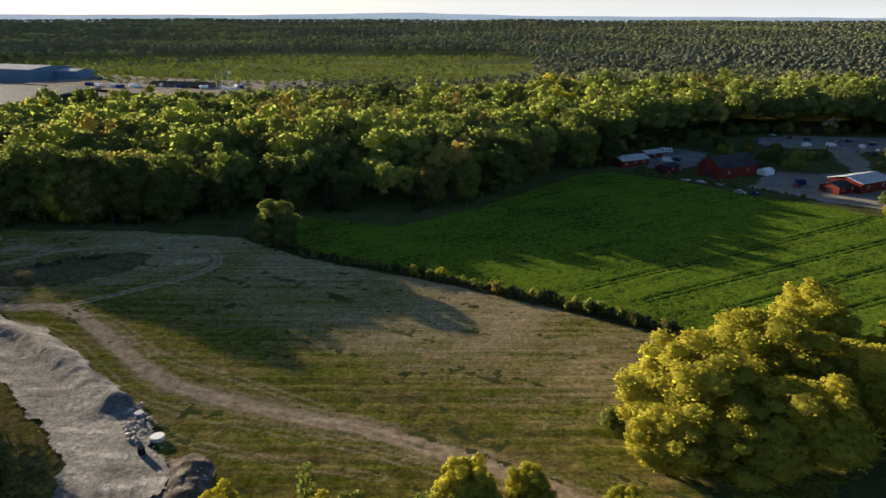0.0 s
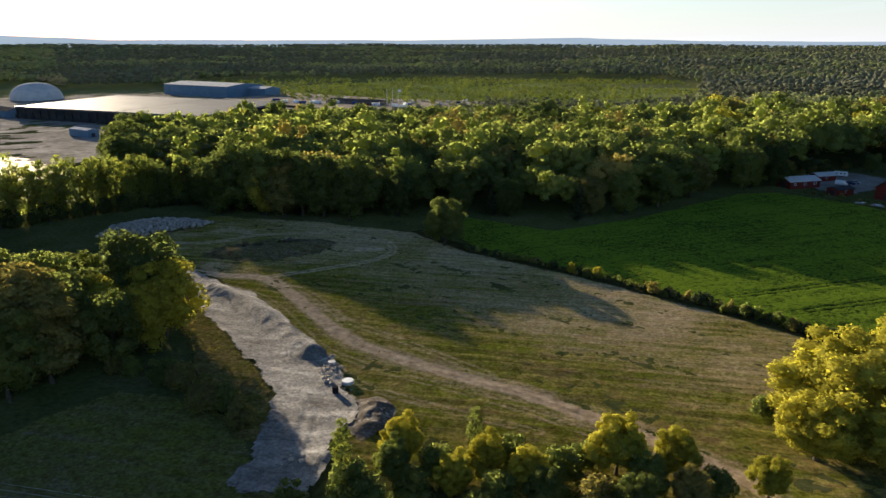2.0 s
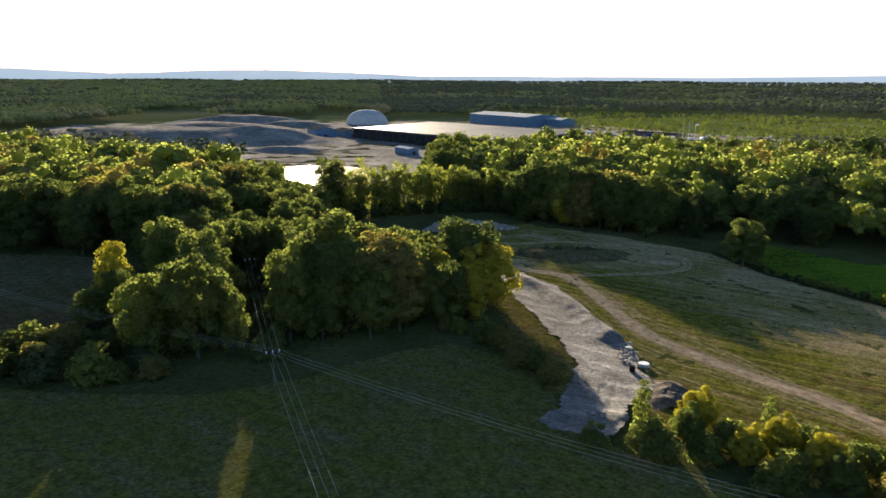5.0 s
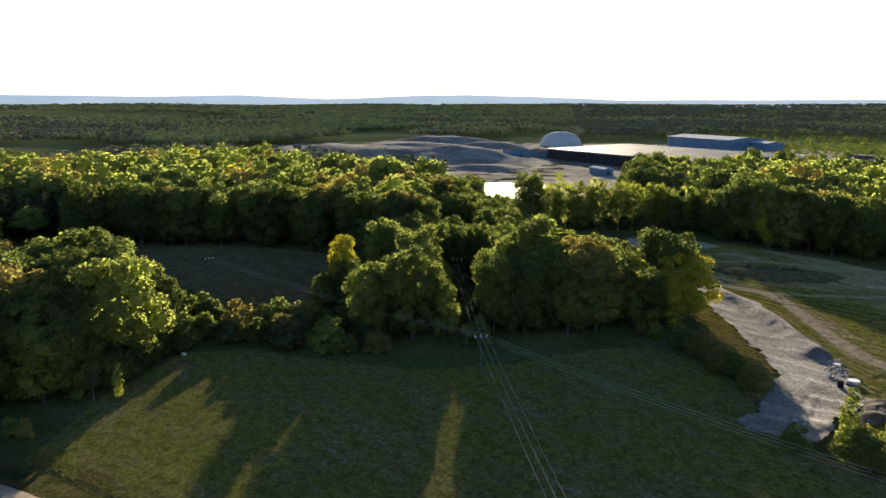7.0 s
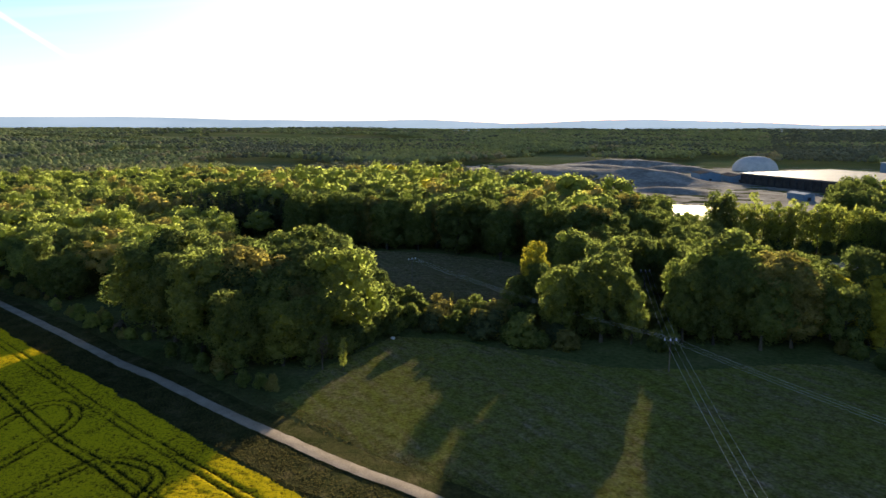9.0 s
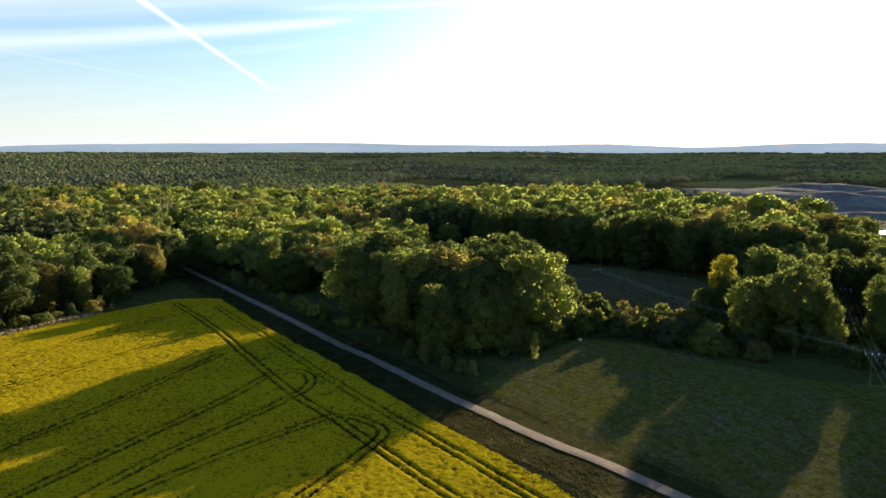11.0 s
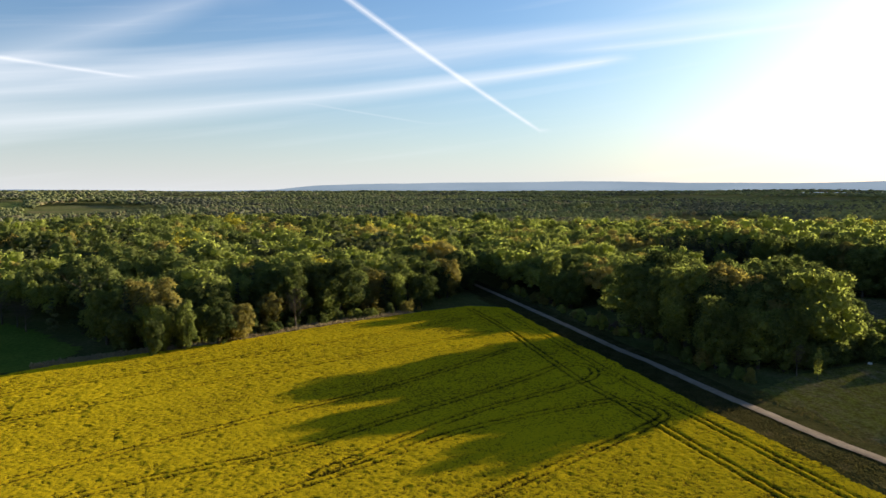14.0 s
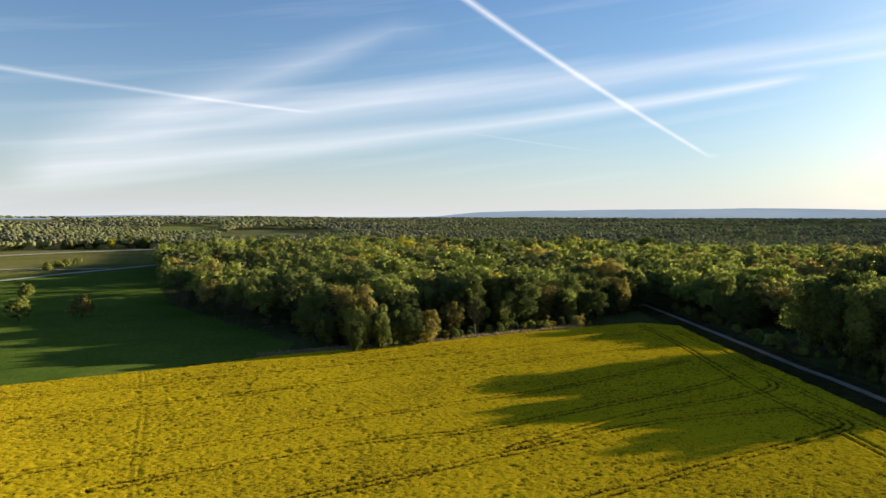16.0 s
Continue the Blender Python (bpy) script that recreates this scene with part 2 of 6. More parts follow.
BLUE_SHEET = surface("blue_sheet_wall", [(0.3, (0.11, 0.18, 0.26)), (0.7, (0.16, 0.24, 0.33))], 0.1, 1.5, 0.25, 0.55, 0.2)
DARK_WALL = surface("dark_wall", [(0.3, (0.03, 0.03, 0.032)), (0.7, (0.07, 0.066, 0.064))], 0.2, 1.5, 0.3, 0.7, 0.2)
WHITE = surface("white_paint", [(0.3, (0.70, 0.70, 0.69)), (0.7, (0.82, 0.82, 0.80))], 0.6, 4.0, 0.12, 0.4, 0.1)
GREY_METAL = surface("galvanised_steel", [(0.3, (0.34, 0.35, 0.36)), (0.7, (0.50, 0.51, 0.52))], 1.0, 6.0, 0.2, 0.4, 0.1, metal=0.8)
POLE_WOOD = surface("tarred_pole", [(0.3, (0.10, 0.085, 0.065)), (0.7, (0.20, 0.17, 0.135))], 1.0, 6.0, 0.3, 0.8, 0.3)
WIRE = surface("aluminium_wire", [(0.3, (0.58, 0.57, 0.55)), (0.7, (0.68, 0.67, 0.65))], 1.0, 6.0, 0.1, 0.45, 0.0, spec=0.5)
GLASS_DARK = surface("window_glass", [(0.3, (0.02, 0.025, 0.03)), (0.7, (0.05, 0.055, 0.06))], 0.5, 3.0, 0.1, 0.08, 0.0, spec=0.6)
TARP_BLUE = surface("blue_tarpaulin", [(0.3, (0.03, 0.05, 0.16)), (0.7, (0.05, 0.09, 0.24))], 0.5, 3.0, 0.3, 0.5, 0.3)


def water_material():
    m = fresh("pond_water")
    p = node(m, "BsdfPrincipled", Base_Color=(0.02, 0.03, 0.03, 1), Roughness=0.06)
    p.inputs["IOR"].default_value = 1.33
    b = node(m, "Bump", Height=noise_of(m, place(m), 0.8, 3.0), Strength=0.25, Distance=0.05)
    m.node_tree.links.new(b.outputs[0], p.inputs["Normal"])
    return finish(m, p.outputs[0])


WEED = foliage("dry_weeds", (0.06, 0.06, 0.022), (0.13, 0.11, 0.045), (1.1, 1.0, 0.8), 0.3, 0.2)
WATER = water_material()


def meadow(name, turn, green, straw, brown, scale=0.055, bias=0.0, wear=False):
    """Mown meadow: grass, straw and worn brown patches drawn out along the mowing."""
    m = fresh(name)
    pos = place(m)
    along = place(m, turn, (0.06, 0.9, 1))
    big = noise_of(m, pos, scale, 4.0)
    rows = noise_of(m, along, 0.55, 4.0)
    fine = noise_of(m, pos, 1.3, 6.0, 0.75)
    f = calc(m, "ADD", calc(m, "ADD", calc(m, "MULTIPLY", big, 0.5), calc(m, "MULTIPLY", rows, 0.5)), calc(m, "ADD", calc(m, "MULTIPLY", fine, 0.25), calc(m, "MULTIPLY", calc(m, "SUBTRACT", noise_of(m, pos, 0.22, 5.0, 0.7), 0.5), 0.6)))
    f = calc(m, "ADD", f, bias - 0.07)
    col = ramp(m, f, [(0.40, green), (0.53, tuple(0.6 * a_ + 0.4 * b_ for a_, b_ in zip(green, straw))), (0.64, straw), (0.78, brown)])
    shade = blend(m, 1.0, ramp(m, fine, [(0.32, (0.38,) * 3), (0.68, (1.28,) * 3)]), ramp(m, noise_of(m, pos, 0.45, 4.0, 0.65), [(0.36, (0.7, 0.66, 0.6)), (0.52, (1.0,) * 3), (0.66, (1.16,) * 3)]), "MULTIPLY")
    if turn == 31.0:
        # fine drill rows and long mown swaths
        rows2 = noise_of(m, place(m, turn, (0.012, 0.7, 1)), 0.8, 4.0)
        col = blend(m, 1.0, col, ramp(m, rows2, [(0.36, (0.62, 0.64, 0.6)), (0.64, (1.26, 1.2, 1.12))]), "MULTIPLY")
    if wear:
        worn = m.node_tree.nodes.new("ShaderNodeAttribute")
        worn.attribute_name = "wear"
        w = calc(m, "ADD", worn.outputs["Fac"], calc(m, "MULTIPLY", calc(m, "SUBTRACT", fine, 0.5), 0.55))
        w = calc(m, "ADD", w, calc(m, "MULTIPLY", calc(m, "SUBTRACT", rows, 0.5), 0.7))
        w = calc(m, "MULTIPLY", calc(m, "SUBTRACT", w, 0.16), 2.0, True)
        soil = ramp(m, noise_of(m, pos, 0.5, 5.0), [(0.32, (0.30, 0.215, 0.13)), (0.7, (0.64, 0.48, 0.30))])
    col = blend(m, 1.0, col, shade, "MULTIPLY")
    if wear:
        col = blend(m, w, col, blend(m, 1.0, soil, ramp(m, fine, [(0.3, (0.72,) * 3), (0.65, (1.12,) * 3)]), "MULTIPLY"))
    d = node(m, "BsdfDiffuse", Color=col, Roughness=0.8)
    b = node(m, "Bump", Height=noise_of(m, pos, 2.2, 5.0, 0.75), Strength=0.7, Distance=0.25)
    m.node_tree.links.new(b.outputs[0], d.inputs["Normal"])
    return finish(m, d.outputs[0])


MEADOW_A = meadow("meadow_mown", 31.0, (0.17, 0.185, 0.024), (0.30, 0.24, 0.08), (0.21, 0.145, 0.07), wear=True)
MEADOW_B = meadow("meadow_grazed", 20.0, (0.15, 0.157, 0.03), (0.17, 0.15, 0.06), (0.24, 0.19, 0.13), 0.05, -0.01)
MEADOW_C = meadow("meadow_rough", 60.0, (0.125, 0.112, 0.045), (0.17, 0.14, 0.075), (0.19, 0.15, 0.095))


def crop(name, low, mid, high, h0, h1, glow=0.3):
    """Standing crop: leaves or flowers on top, stems and painted gap shade below."""
    m = fresh(name)
    pos = place(m)
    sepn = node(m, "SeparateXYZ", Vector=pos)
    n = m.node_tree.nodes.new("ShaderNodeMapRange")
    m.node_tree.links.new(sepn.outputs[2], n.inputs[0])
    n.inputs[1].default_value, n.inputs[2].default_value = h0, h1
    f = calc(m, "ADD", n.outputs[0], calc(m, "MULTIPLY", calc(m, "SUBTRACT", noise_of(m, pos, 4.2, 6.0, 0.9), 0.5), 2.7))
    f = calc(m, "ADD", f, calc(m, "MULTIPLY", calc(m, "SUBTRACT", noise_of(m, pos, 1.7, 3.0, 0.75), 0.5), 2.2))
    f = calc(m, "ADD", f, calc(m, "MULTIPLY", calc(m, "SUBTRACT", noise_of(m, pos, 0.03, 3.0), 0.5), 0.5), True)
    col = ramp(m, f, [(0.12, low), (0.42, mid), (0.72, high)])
    d = node(m, "BsdfDiffuse", Color=col, Roughness=0.6)
    t = node(m, "BsdfTranslucent", Color=col)
    mixn = node(m, "MixShader", Fac=glow)
    m.node_tree.links.new(d.outputs[0], mixn.inputs[1])
    m.node_tree.links.new(t.outputs[0], mixn.inputs[2])
    return finish(m, mixn.outputs[0])


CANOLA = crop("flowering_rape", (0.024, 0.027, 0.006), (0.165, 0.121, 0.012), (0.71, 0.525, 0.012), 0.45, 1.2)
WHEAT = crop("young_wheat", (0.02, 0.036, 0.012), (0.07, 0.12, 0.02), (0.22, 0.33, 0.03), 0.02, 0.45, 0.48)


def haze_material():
    m = fresh("hills_haze_glow")
    # the backdrop glows by itself; distance haze is put into its colour
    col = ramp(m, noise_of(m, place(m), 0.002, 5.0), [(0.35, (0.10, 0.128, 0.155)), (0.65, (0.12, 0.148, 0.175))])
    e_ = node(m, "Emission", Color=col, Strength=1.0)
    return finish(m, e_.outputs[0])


HILL = haze_material()

# ---- helpers of this scene ----
def mesh_of(name, verts, faces, material=None, smooth=False):
    me = bpy.data.meshes.new(name)
    me.from_pydata([tuple(v) for v in verts], [], [tuple(f) for f in faces])
    for m in (material if isinstance(material, (list, tuple)) else [material]):
        if m:
            me.materials.append(m)
    if smooth:
        me.polygons.foreach_set("use_smooth", [True] * len(me.polygons))
    me.update()
    return me


def quick_mesh(name, verts, quads, tris, materials, quad_mat=None, tri_mat=None, normals=None):
    """A mesh from arrays: verts (n, 3), quads (k, 4), tris (l, 3)."""
    me = bpy.data.meshes.new(name)
    nq, nt = len(quads), len(tris)
    me.vertices.add(len(verts))
    me.vertices.foreach_set("co", np.ascontiguousarray(verts, dtype=np.float32).ravel())
    loops = np.concatenate([np.asarray(quads, dtype=np.int32).ravel(), np.asarray(tris, dtype=np.int32).ravel()])
    me.loops.add(len(loops))
    me.loops.foreach_set("vertex_index", loops)
    me.polygons.add(nq + nt)
    me.polygons.foreach_set("loop_start", np.concatenate([np.arange(nq) * 4, nq * 4 + np.arange(nt) * 3]).astype(np.int32))
    for m in materials:
        me.materials.append(m)
    if quad_mat is not None:
        me.polygons.foreach_set("material_index", np.concatenate([quad_mat, tri_mat]).astype(np.int32))
    if normals is not None:
        me.attributes.new("custom_normal", "FLOAT_VECTOR", "POINT").data.foreach_set("vector", np.ascontiguousarray(normals, dtype=np.float32).ravel())
    me.update(calc_edges=True)
    return me


def part(name, bm, material, parent, label=""):
    me = bpy.data.meshes.new(name)
    bm.to_mesh(me)
    bm.free()
    me.materials.append(material)
    ob = new(name, me)
    ob.parent = parent
    return tagged(ob, label)


def inside(px, py, poly):
    """Which of the points lie in the polygon."""
    res = np.zeros(px.shape, bool)
    x0, y0 = poly[-1]
    for x1, y1 in poly:
        cross = (y0 > py) != (y1 > py)
        with np.errstate(divide="ignore", invalid="ignore"):
            xi = (x1 - x0) * (py - y0) / (y1 - y0) + x0
        res ^= cross & (px < xi)
        x0, y0 = x1, y1
    return res


def line_distance(px, py, line):
    """Distance from the points to a polyline."""
    best = np.full(px.shape, 1e9)
    for (x0, y0), (x1, y1) in zip(line[:-1], line[1:]):
        dx, dy = x1 - x0, y1 - y0
        t = np.clip(((px - x0) * dx + (py - y0) * dy) / (dx * dx + dy * dy), 0, 1)
        best = np.minimum(best, np.hypot(px - x0 - t * dx, py - y0 - t * dy))
    return best


def smooth_line(pts, steps=8):
    """A rounded line through the points."""
    p = [np.array(q, float) for q in pts]
    p = [2 * p[0] - p[1]] + p + [2 * p[-1] - p[-2]]
    out = []
    for i in range(1, len(p) - 2):
        for k in range(steps):
            t = k / steps
            out.append(tuple(0.5 * (2 * p[i] + (p[i + 1] - p[i - 1]) * t + (2 * p[i - 1] - 5 * p[i] + 4 * p[i + 1] - p[i + 2]) * t * t
                                    + (3 * p[i] - p[i - 1] - 3 * p[i + 1] + p[i + 2]) * t ** 3)))
    return out + [tuple(p[-2])]


GRID = np.random.RandomState(7).rand(256, 256)


def bumps(x, y, scale, octaves=3):
    """Smooth value noise, about -1 to 1."""
    total, amp, norm = np.zeros(np.shape(x)), 1.0, 0.0
    for o in range(octaves):
        u, v = np.asarray(x) / scale * 2 ** o + 37.3 * o, np.asarray(y) / scale * 2 ** o + 11.7 * o
        i, j = np.floor(u).astype(int), np.floor(v).astype(int)
        s, t = u - i, v - j
        s, t = s * s * (3 - 2 * s), t * t * (3 - 2 * t)
        g = lambda a_, b_: GRID[a_ % 256, b_ % 256]
        total += amp * (g(i, j) * (1 - s) * (1 - t) + g(i + 1, j) * s * (1 - t) + g(i, j + 1) * (1 - s) * t + g(i + 1, j + 1) * s * t)
        norm += amp
        amp *= 0.5
    return 2 * total / norm - 1


def field_mesh(name, poly, step, height, material, ragged=1.0, clip=None, smooth=True):
    """A patch of land: a fine grid cut to an outline, with height(x, y) over it."""
    xs, ys = [p[0] for p in poly], [p[1] for p in poly]
    gx, gy = np.arange(min(xs) - 2, max(xs) + 2, step), np.arange(min(ys) - 2, max(ys) + 2, step)
    X, Y = np.meshgrid(gx, gy, indexing="ij")
    rng = np.random.RandomState(3)
    X = X + rng.uniform(-0.3, 0.3, X.shape) * step
    Y = Y + rng.uniform(-0.3, 0.3, Y.shape) * step
    Z = height(X, Y)
    cx, cy = (gx[:-1] + step / 2)[:, None] + 0 * gy[None, :-1], (gy[:-1] + step / 2)[None, :] + 0 * gx[:-1, None]
    keep = inside(cx + ragged * bumps(cx, cy, 6.0), cy + ragged * bumps(cy + 50, cx, 6.0), poly)
    if clip is not None:
        keep &= clip(cx, cy)
    idx = np.arange(X.size).reshape(X.shape)
    q = np.stack([idx[:-1, :-1], idx[1:, :-1], idx[1:, 1:], idx[:-1, 1:]], -1)[keep]
    used, inv = np.unique(q, return_inverse=True)
    V = np.stack([X.ravel()[used], Y.ravel()[used], Z.ravel()[used]], -1)
    me = quick_mesh(name, V, inv.reshape(-1, 4), np.zeros((0, 3), int), [material])
    if smooth:
        me.polygons.foreach_set("use_smooth", [True] * len(me.polygons))
    return me


def ribbon(name, line, width, z, material, wobble=0.5, height=None):
    """A track along a line."""
    line = smooth_line(line, 10)
    V, F = [], []
    cols = 7
    for i, (x, y) in enumerate(line):
        x0, y0 = line[max(i - 1, 0)]
        x1, y1 = line[min(i + 1, len(line) - 1)]
        n = np.array((-(y1 - y0), x1 - x0)) / max(np.hypot(x1 - x0, y1 - y0), 1e-6)
        for k in range(cols):
            s = (k / (cols - 1) - 0.5) * width
            if k in (0, cols - 1):
                s += wobble * float(bumps(x * 3 + k, y * 3, 4.0))
            V.append((x + n[0] * s, y + n[1] * s, z + (height(k / (cols - 1)) if height else 0.0)))
        if i:
            b = (i - 1) * cols
            F += [(b + k, b + k + 1, b + cols + k + 1, b + cols + k) for k in range(cols - 1)]
    return mesh_of(name, V, F, material, True)


def structure(name, me, label, category):
    return tagged(new(name, me), label, category, kind="structure")


# ---- the land ----
def rise(r):
    """Lifts far land so its treeline meets the horizon in the camera's view."""
    t = np.clip((np.asarray(r, float) - 1000.0) / 3300.0, 0, 1)
    return 36.0 * t * t * (3 - 2 * t)


def great_ground():
    rings = [0, 30, 60, 100, 150, 200, 260, 330, 400, 500, 650, 850, 1000, 1300, 1600, 2000, 2400, 2800, 3200, 3600, 4000, 4300, 4900]
    V, F, n = [(0, 0, 0)], [], 96
    for r in rings[1:]:
        for k in range(n):
            t = 2 * math.pi * k / n
            V.append((r * math.cos(t), r * math.sin(t), float(rise(r))))
    for k in range(n):
        F.append((0, 1 + k, 1 + (k + 1) % n))
    for i in range(len(rings) - 2):
        for k in range(n):
            a_, b_ = 1 + i * n, 1 + (i + 1) * n
            F.append((a_ + k, b_ + k, b_ + (k + 1) % n, a_ + (k + 1) % n))
    return mesh_of("ground", V, F, GROUND)


def land_material():
    """Woodland floor near by, pale grass between the woods farther off."""
    m = fresh("open_land")
    pos = place(m)
    reach = m.node_tree.nodes.new("ShaderNodeVectorMath")
    reach.operation = "LENGTH"
    m.node_tree.links.new(pos, reach.inputs[0])
    far = calc(m, "MULTIPLY", calc(m, "SUBTRACT", reach.outputs["Value"], 620.0), 0.004, True)
    floor = ramp(m, noise_of(m, pos, 0.06), [(0.3, (0.06, 0.072, 0.022)), (0.55, (0.095, 0.10, 0.035)), (0.75, (0.125, 0.115, 0.055))])
    grass = ramp(m, noise_of(m, pos, 0.004, 4.0), [(0.35, (0.12, 0.14, 0.05)), (0.5, (0.17, 0.18, 0.07)), (0.65, (0.22, 0.20, 0.10))])
    col = blend(m, 1.0, blend(m, far, floor, grass), ramp(m, noise_of(m, pos, 0.7, 6.0, 0.7), [(0.3, (0.5,) * 3), (0.7, (1.2,) * 3)]), "MULTIPLY")
    d = node(m, "BsdfDiffuse", Color=col, Roughness=0.8)
    b = node(m, "Bump", Height=noise_of(m, pos, 0.7, 5.0, 0.7), Strength=0.6, Distance=0.4)
    m.node_tree.links.new(b.outputs[0], d.inputs["Normal"])
    return finish(m, d.outputs[0])


GROUND = land_material()
structure("ground", great_ground(), "rough grass and woodland floor reaching to the horizon", "ground")

TRACK = [(-150, 190), (-125, 172), (-111, 168), (-97, 168), (-85, 159), (-68, 141), (-55, 129), (-41, 122), (-26, 116), (-14, 112), (-4, 107), (9, 100), (26, 88)]
track_s = smooth_line(TRACK, 6)
A_POLY = [(-118, 172), (-104, 160), (-88, 150), (-70, 131), (-58, 120), (-48, 106), (-44, 95), (-42, 80), (20, 78), (60, 92), (80, 120), (54, 149),
          (17, 175), (-9, 190), (-42, 207), (-66, 228), (-110, 236), (-150, 236), (-172, 205)]
LOOP = [(-97, 168), (-85, 178), (-72, 190), (-67, 203), (-75, 216), (-95, 222), (-119, 213), (-132, 200), (-150, 196)]
loop_s = smooth_line(LOOP, 6)
BYPASS = [smooth_line(l, 6) for l in ([(-105, 160), (-88, 152), (-72, 136), (-60, 124), (-44, 116), (-20, 108), (0, 99), (16, 90)], [(-96, 166), (-80, 160), (-62, 142), (-48, 134), (-34, 126), (-22, 119)],
                                      [(-60, 122), (-48, 110), (-30, 103), (-10, 98)], [(-74, 150), (-66, 146), (-62, 139), (-66, 136)], [(-110, 172), (-100, 182), (-90, 186), (-78, 200), (-74, 208)])]


def wear_of(x, y):
    """Sward worn to soil by wheels, plus the brown shaded band by the hedge."""
    d = line_distance(x, y, track_s)
    w = 0.5 * np.exp(-((d - 1.1) / 0.6) ** 2) + 0.66 * np.exp(-(d / 2.9) ** 2) * (1 + 0.35 * bumps(x, y, 5, 2)) + 0.3 * np.exp(-((d - 3.6) / 0.5) ** 2) * np.clip(bumps(x, y, 24, 2) + 0.4, 0, 1)
    d = line_distance(x, y, loop_s)
    w = np.maximum(w, 0.3 * np.exp(-(d / 2.2) ** 2) + 0.42 * np.exp(-((d - 1.0) / 0.5) ** 2))
    for k, l in enumerate(BYPASS):
        d = line_distance(x, y, l)
        w = np.maximum(w, 0.42 * np.exp(-((d - 0.9) / 0.4) ** 2) + 0.08 * np.exp(-(d / 2.0) ** 2))
    yard_ = np.clip((-88 - x) / 25, 0, 1) * np.clip((y - 160) / 14, 0, 1)
    # thin brown stubble, widened to put the wood's shadow tone into the colour
    thin = np.clip((58 - line_distance(x, y, [(-75, 229), (-42, 207), (-9, 190), (54, 149)])) / 22, 0, 1) * (0.36 + 0.2 * bumps(x, y, 16, 3))
    w = np.maximum(w, thin)
    w = np.maximum(w, 0.75 * np.exp(-(line_distance(x, y, [(-78, 203), (-72, 205)]) / 3.5) ** 2))
    return np.clip(np.maximum(w, yard_ * (0.27 + 0.4 * bumps(x, y, 9, 3))), 0, 1)


meadow_me = field_mesh("meadow_field", A_POLY, 0.6, lambda x, y: 0.12 + (0.14 * bumps((0.86 * x - 0.51 * y) / 12.0, 0.51 * x + 0.86 * y, 1.6, 2) + 0.16 * bumps(x, y, 1.9) + 0.07 * bumps(x, y, 0.8)) * (1 - 0.8 * wear_of(x, y)) + 0.1 * bumps(x, y, 7) - 0.08 * wear_of(x, y), MEADOW_A)
flat_co = np.empty(len(meadow_me.vertices) * 3, np.float32)
meadow_me.vertices.foreach_get("co", flat_co)
flat_co = flat_co.reshape(-1, 3)
meadow_me.attributes.new("wear", "FLOAT", "POINT").data.foreach_set("value", wear_of(flat_co[:, 0], flat_co[:, 1]).astype(np.float32))
structure("meadow_field", meadow_me,
          "mown meadow with olive grass, straw stripes and worn patches", "meadow")
def worn_track(name, line, half, z, material, step=0.6, ragged=1.3):
    """A rutted track with frayed edges."""
    line = smooth_line(line, 6)
    xs, ys = [p[0] for p in line], [p[1] for p in line]
    frame_ = [(min(xs) - 9, min(ys) - 9), (max(xs) + 9, min(ys) - 9), (max(xs) + 9, max(ys) + 9), (min(xs) - 9, max(ys) + 9)]

    def keep(x, y):
        d = line_distance(x, y, line)
        torn = bumps(x, y, 3.0, 3)
        return (d < half + ragged * torn) & ~((np.abs(d - 0.2) < 0.5) & (torn > 0.25)) & ((d < 0.62 * half) | (torn > -0.15))

    me = field_mesh(name, frame_, step, lambda x, y: z + (0.16 * bumps(x, y, 1.9) + 0.07 * bumps(x, y, 0.8)) * (1 - 0.8 * wear_of(x, y)) + 0.1 * bumps(x, y, 7) - 0.08 * wear_of(x, y) - 0.06 * np.exp(-((line_distance(x, y, line) - 1.0) / 0.4) ** 2), material, 0.0, keep)
    co = np.empty(len(me.vertices) * 3, np.float32)
    me.vertices.foreach_get("co", co)
    me.attributes.new("wear", "FLOAT", "POINT").data.foreach_set("value", wear_of(co[0::3], co[1::3]).astype(np.float32))
    return me


structure("dirt_track", worn_track("dirt_track", TRACK, 1.7, 0.17, MEADOW_A, 0.45, 0.5), "rutted brown dirt track across the meadow", "dirt track")
structure("dirt_track", worn_track("dirt_track", LOOP, 1.5, 0.17, MEADOW_A, 0.45, 0.5), "curved turning loop of bare brown soil", "dirt track")

SITE_MID = [(-47, 72), (-50, 88), (-53, 98), (-62, 112), (-73, 122), (-90, 138), (-104, 154), (-128, 168), (-155, 180)]
site_s = smooth_line(SITE_MID, 6)
BERM = smooth_line([(-62, 121), (-69, 127), (-79, 136), (-92, 147), (-105, 155)], 6)
SPILL = smooth_line([(-58, 119), (-53, 110), (-47, 104), (-43, 97), (-43, 86), (-46, 79)], 5)


def site_height(x, y):
    berm = np.exp(-(line_distance(x, y, BERM) / (2.9 + 0.5 * bumps(x, y, 12))) ** 2)
    edge = np.exp(-(line_distance(x, y, SPILL) / 1.5) ** 2)
    ruts = np.exp(-((line_distance(x, y, site_s) - 1.2) / 0.45) ** 2) + 0.6 * np.exp(-((line_distance(x, y, site_s) - 4.4) / 0.4) ** 2)
    return 0.36 + 0.12 * bumps(x, y, 2.5) + (1.9 + 0.5 * bumps(x, y, 12)) * berm + 0.3 * np.abs(bumps(x, y, 1.8)) * (berm + edge) + 0.1 * bumps(x, y, 1.1) + 0.25 * edge - 0.14 * ruts


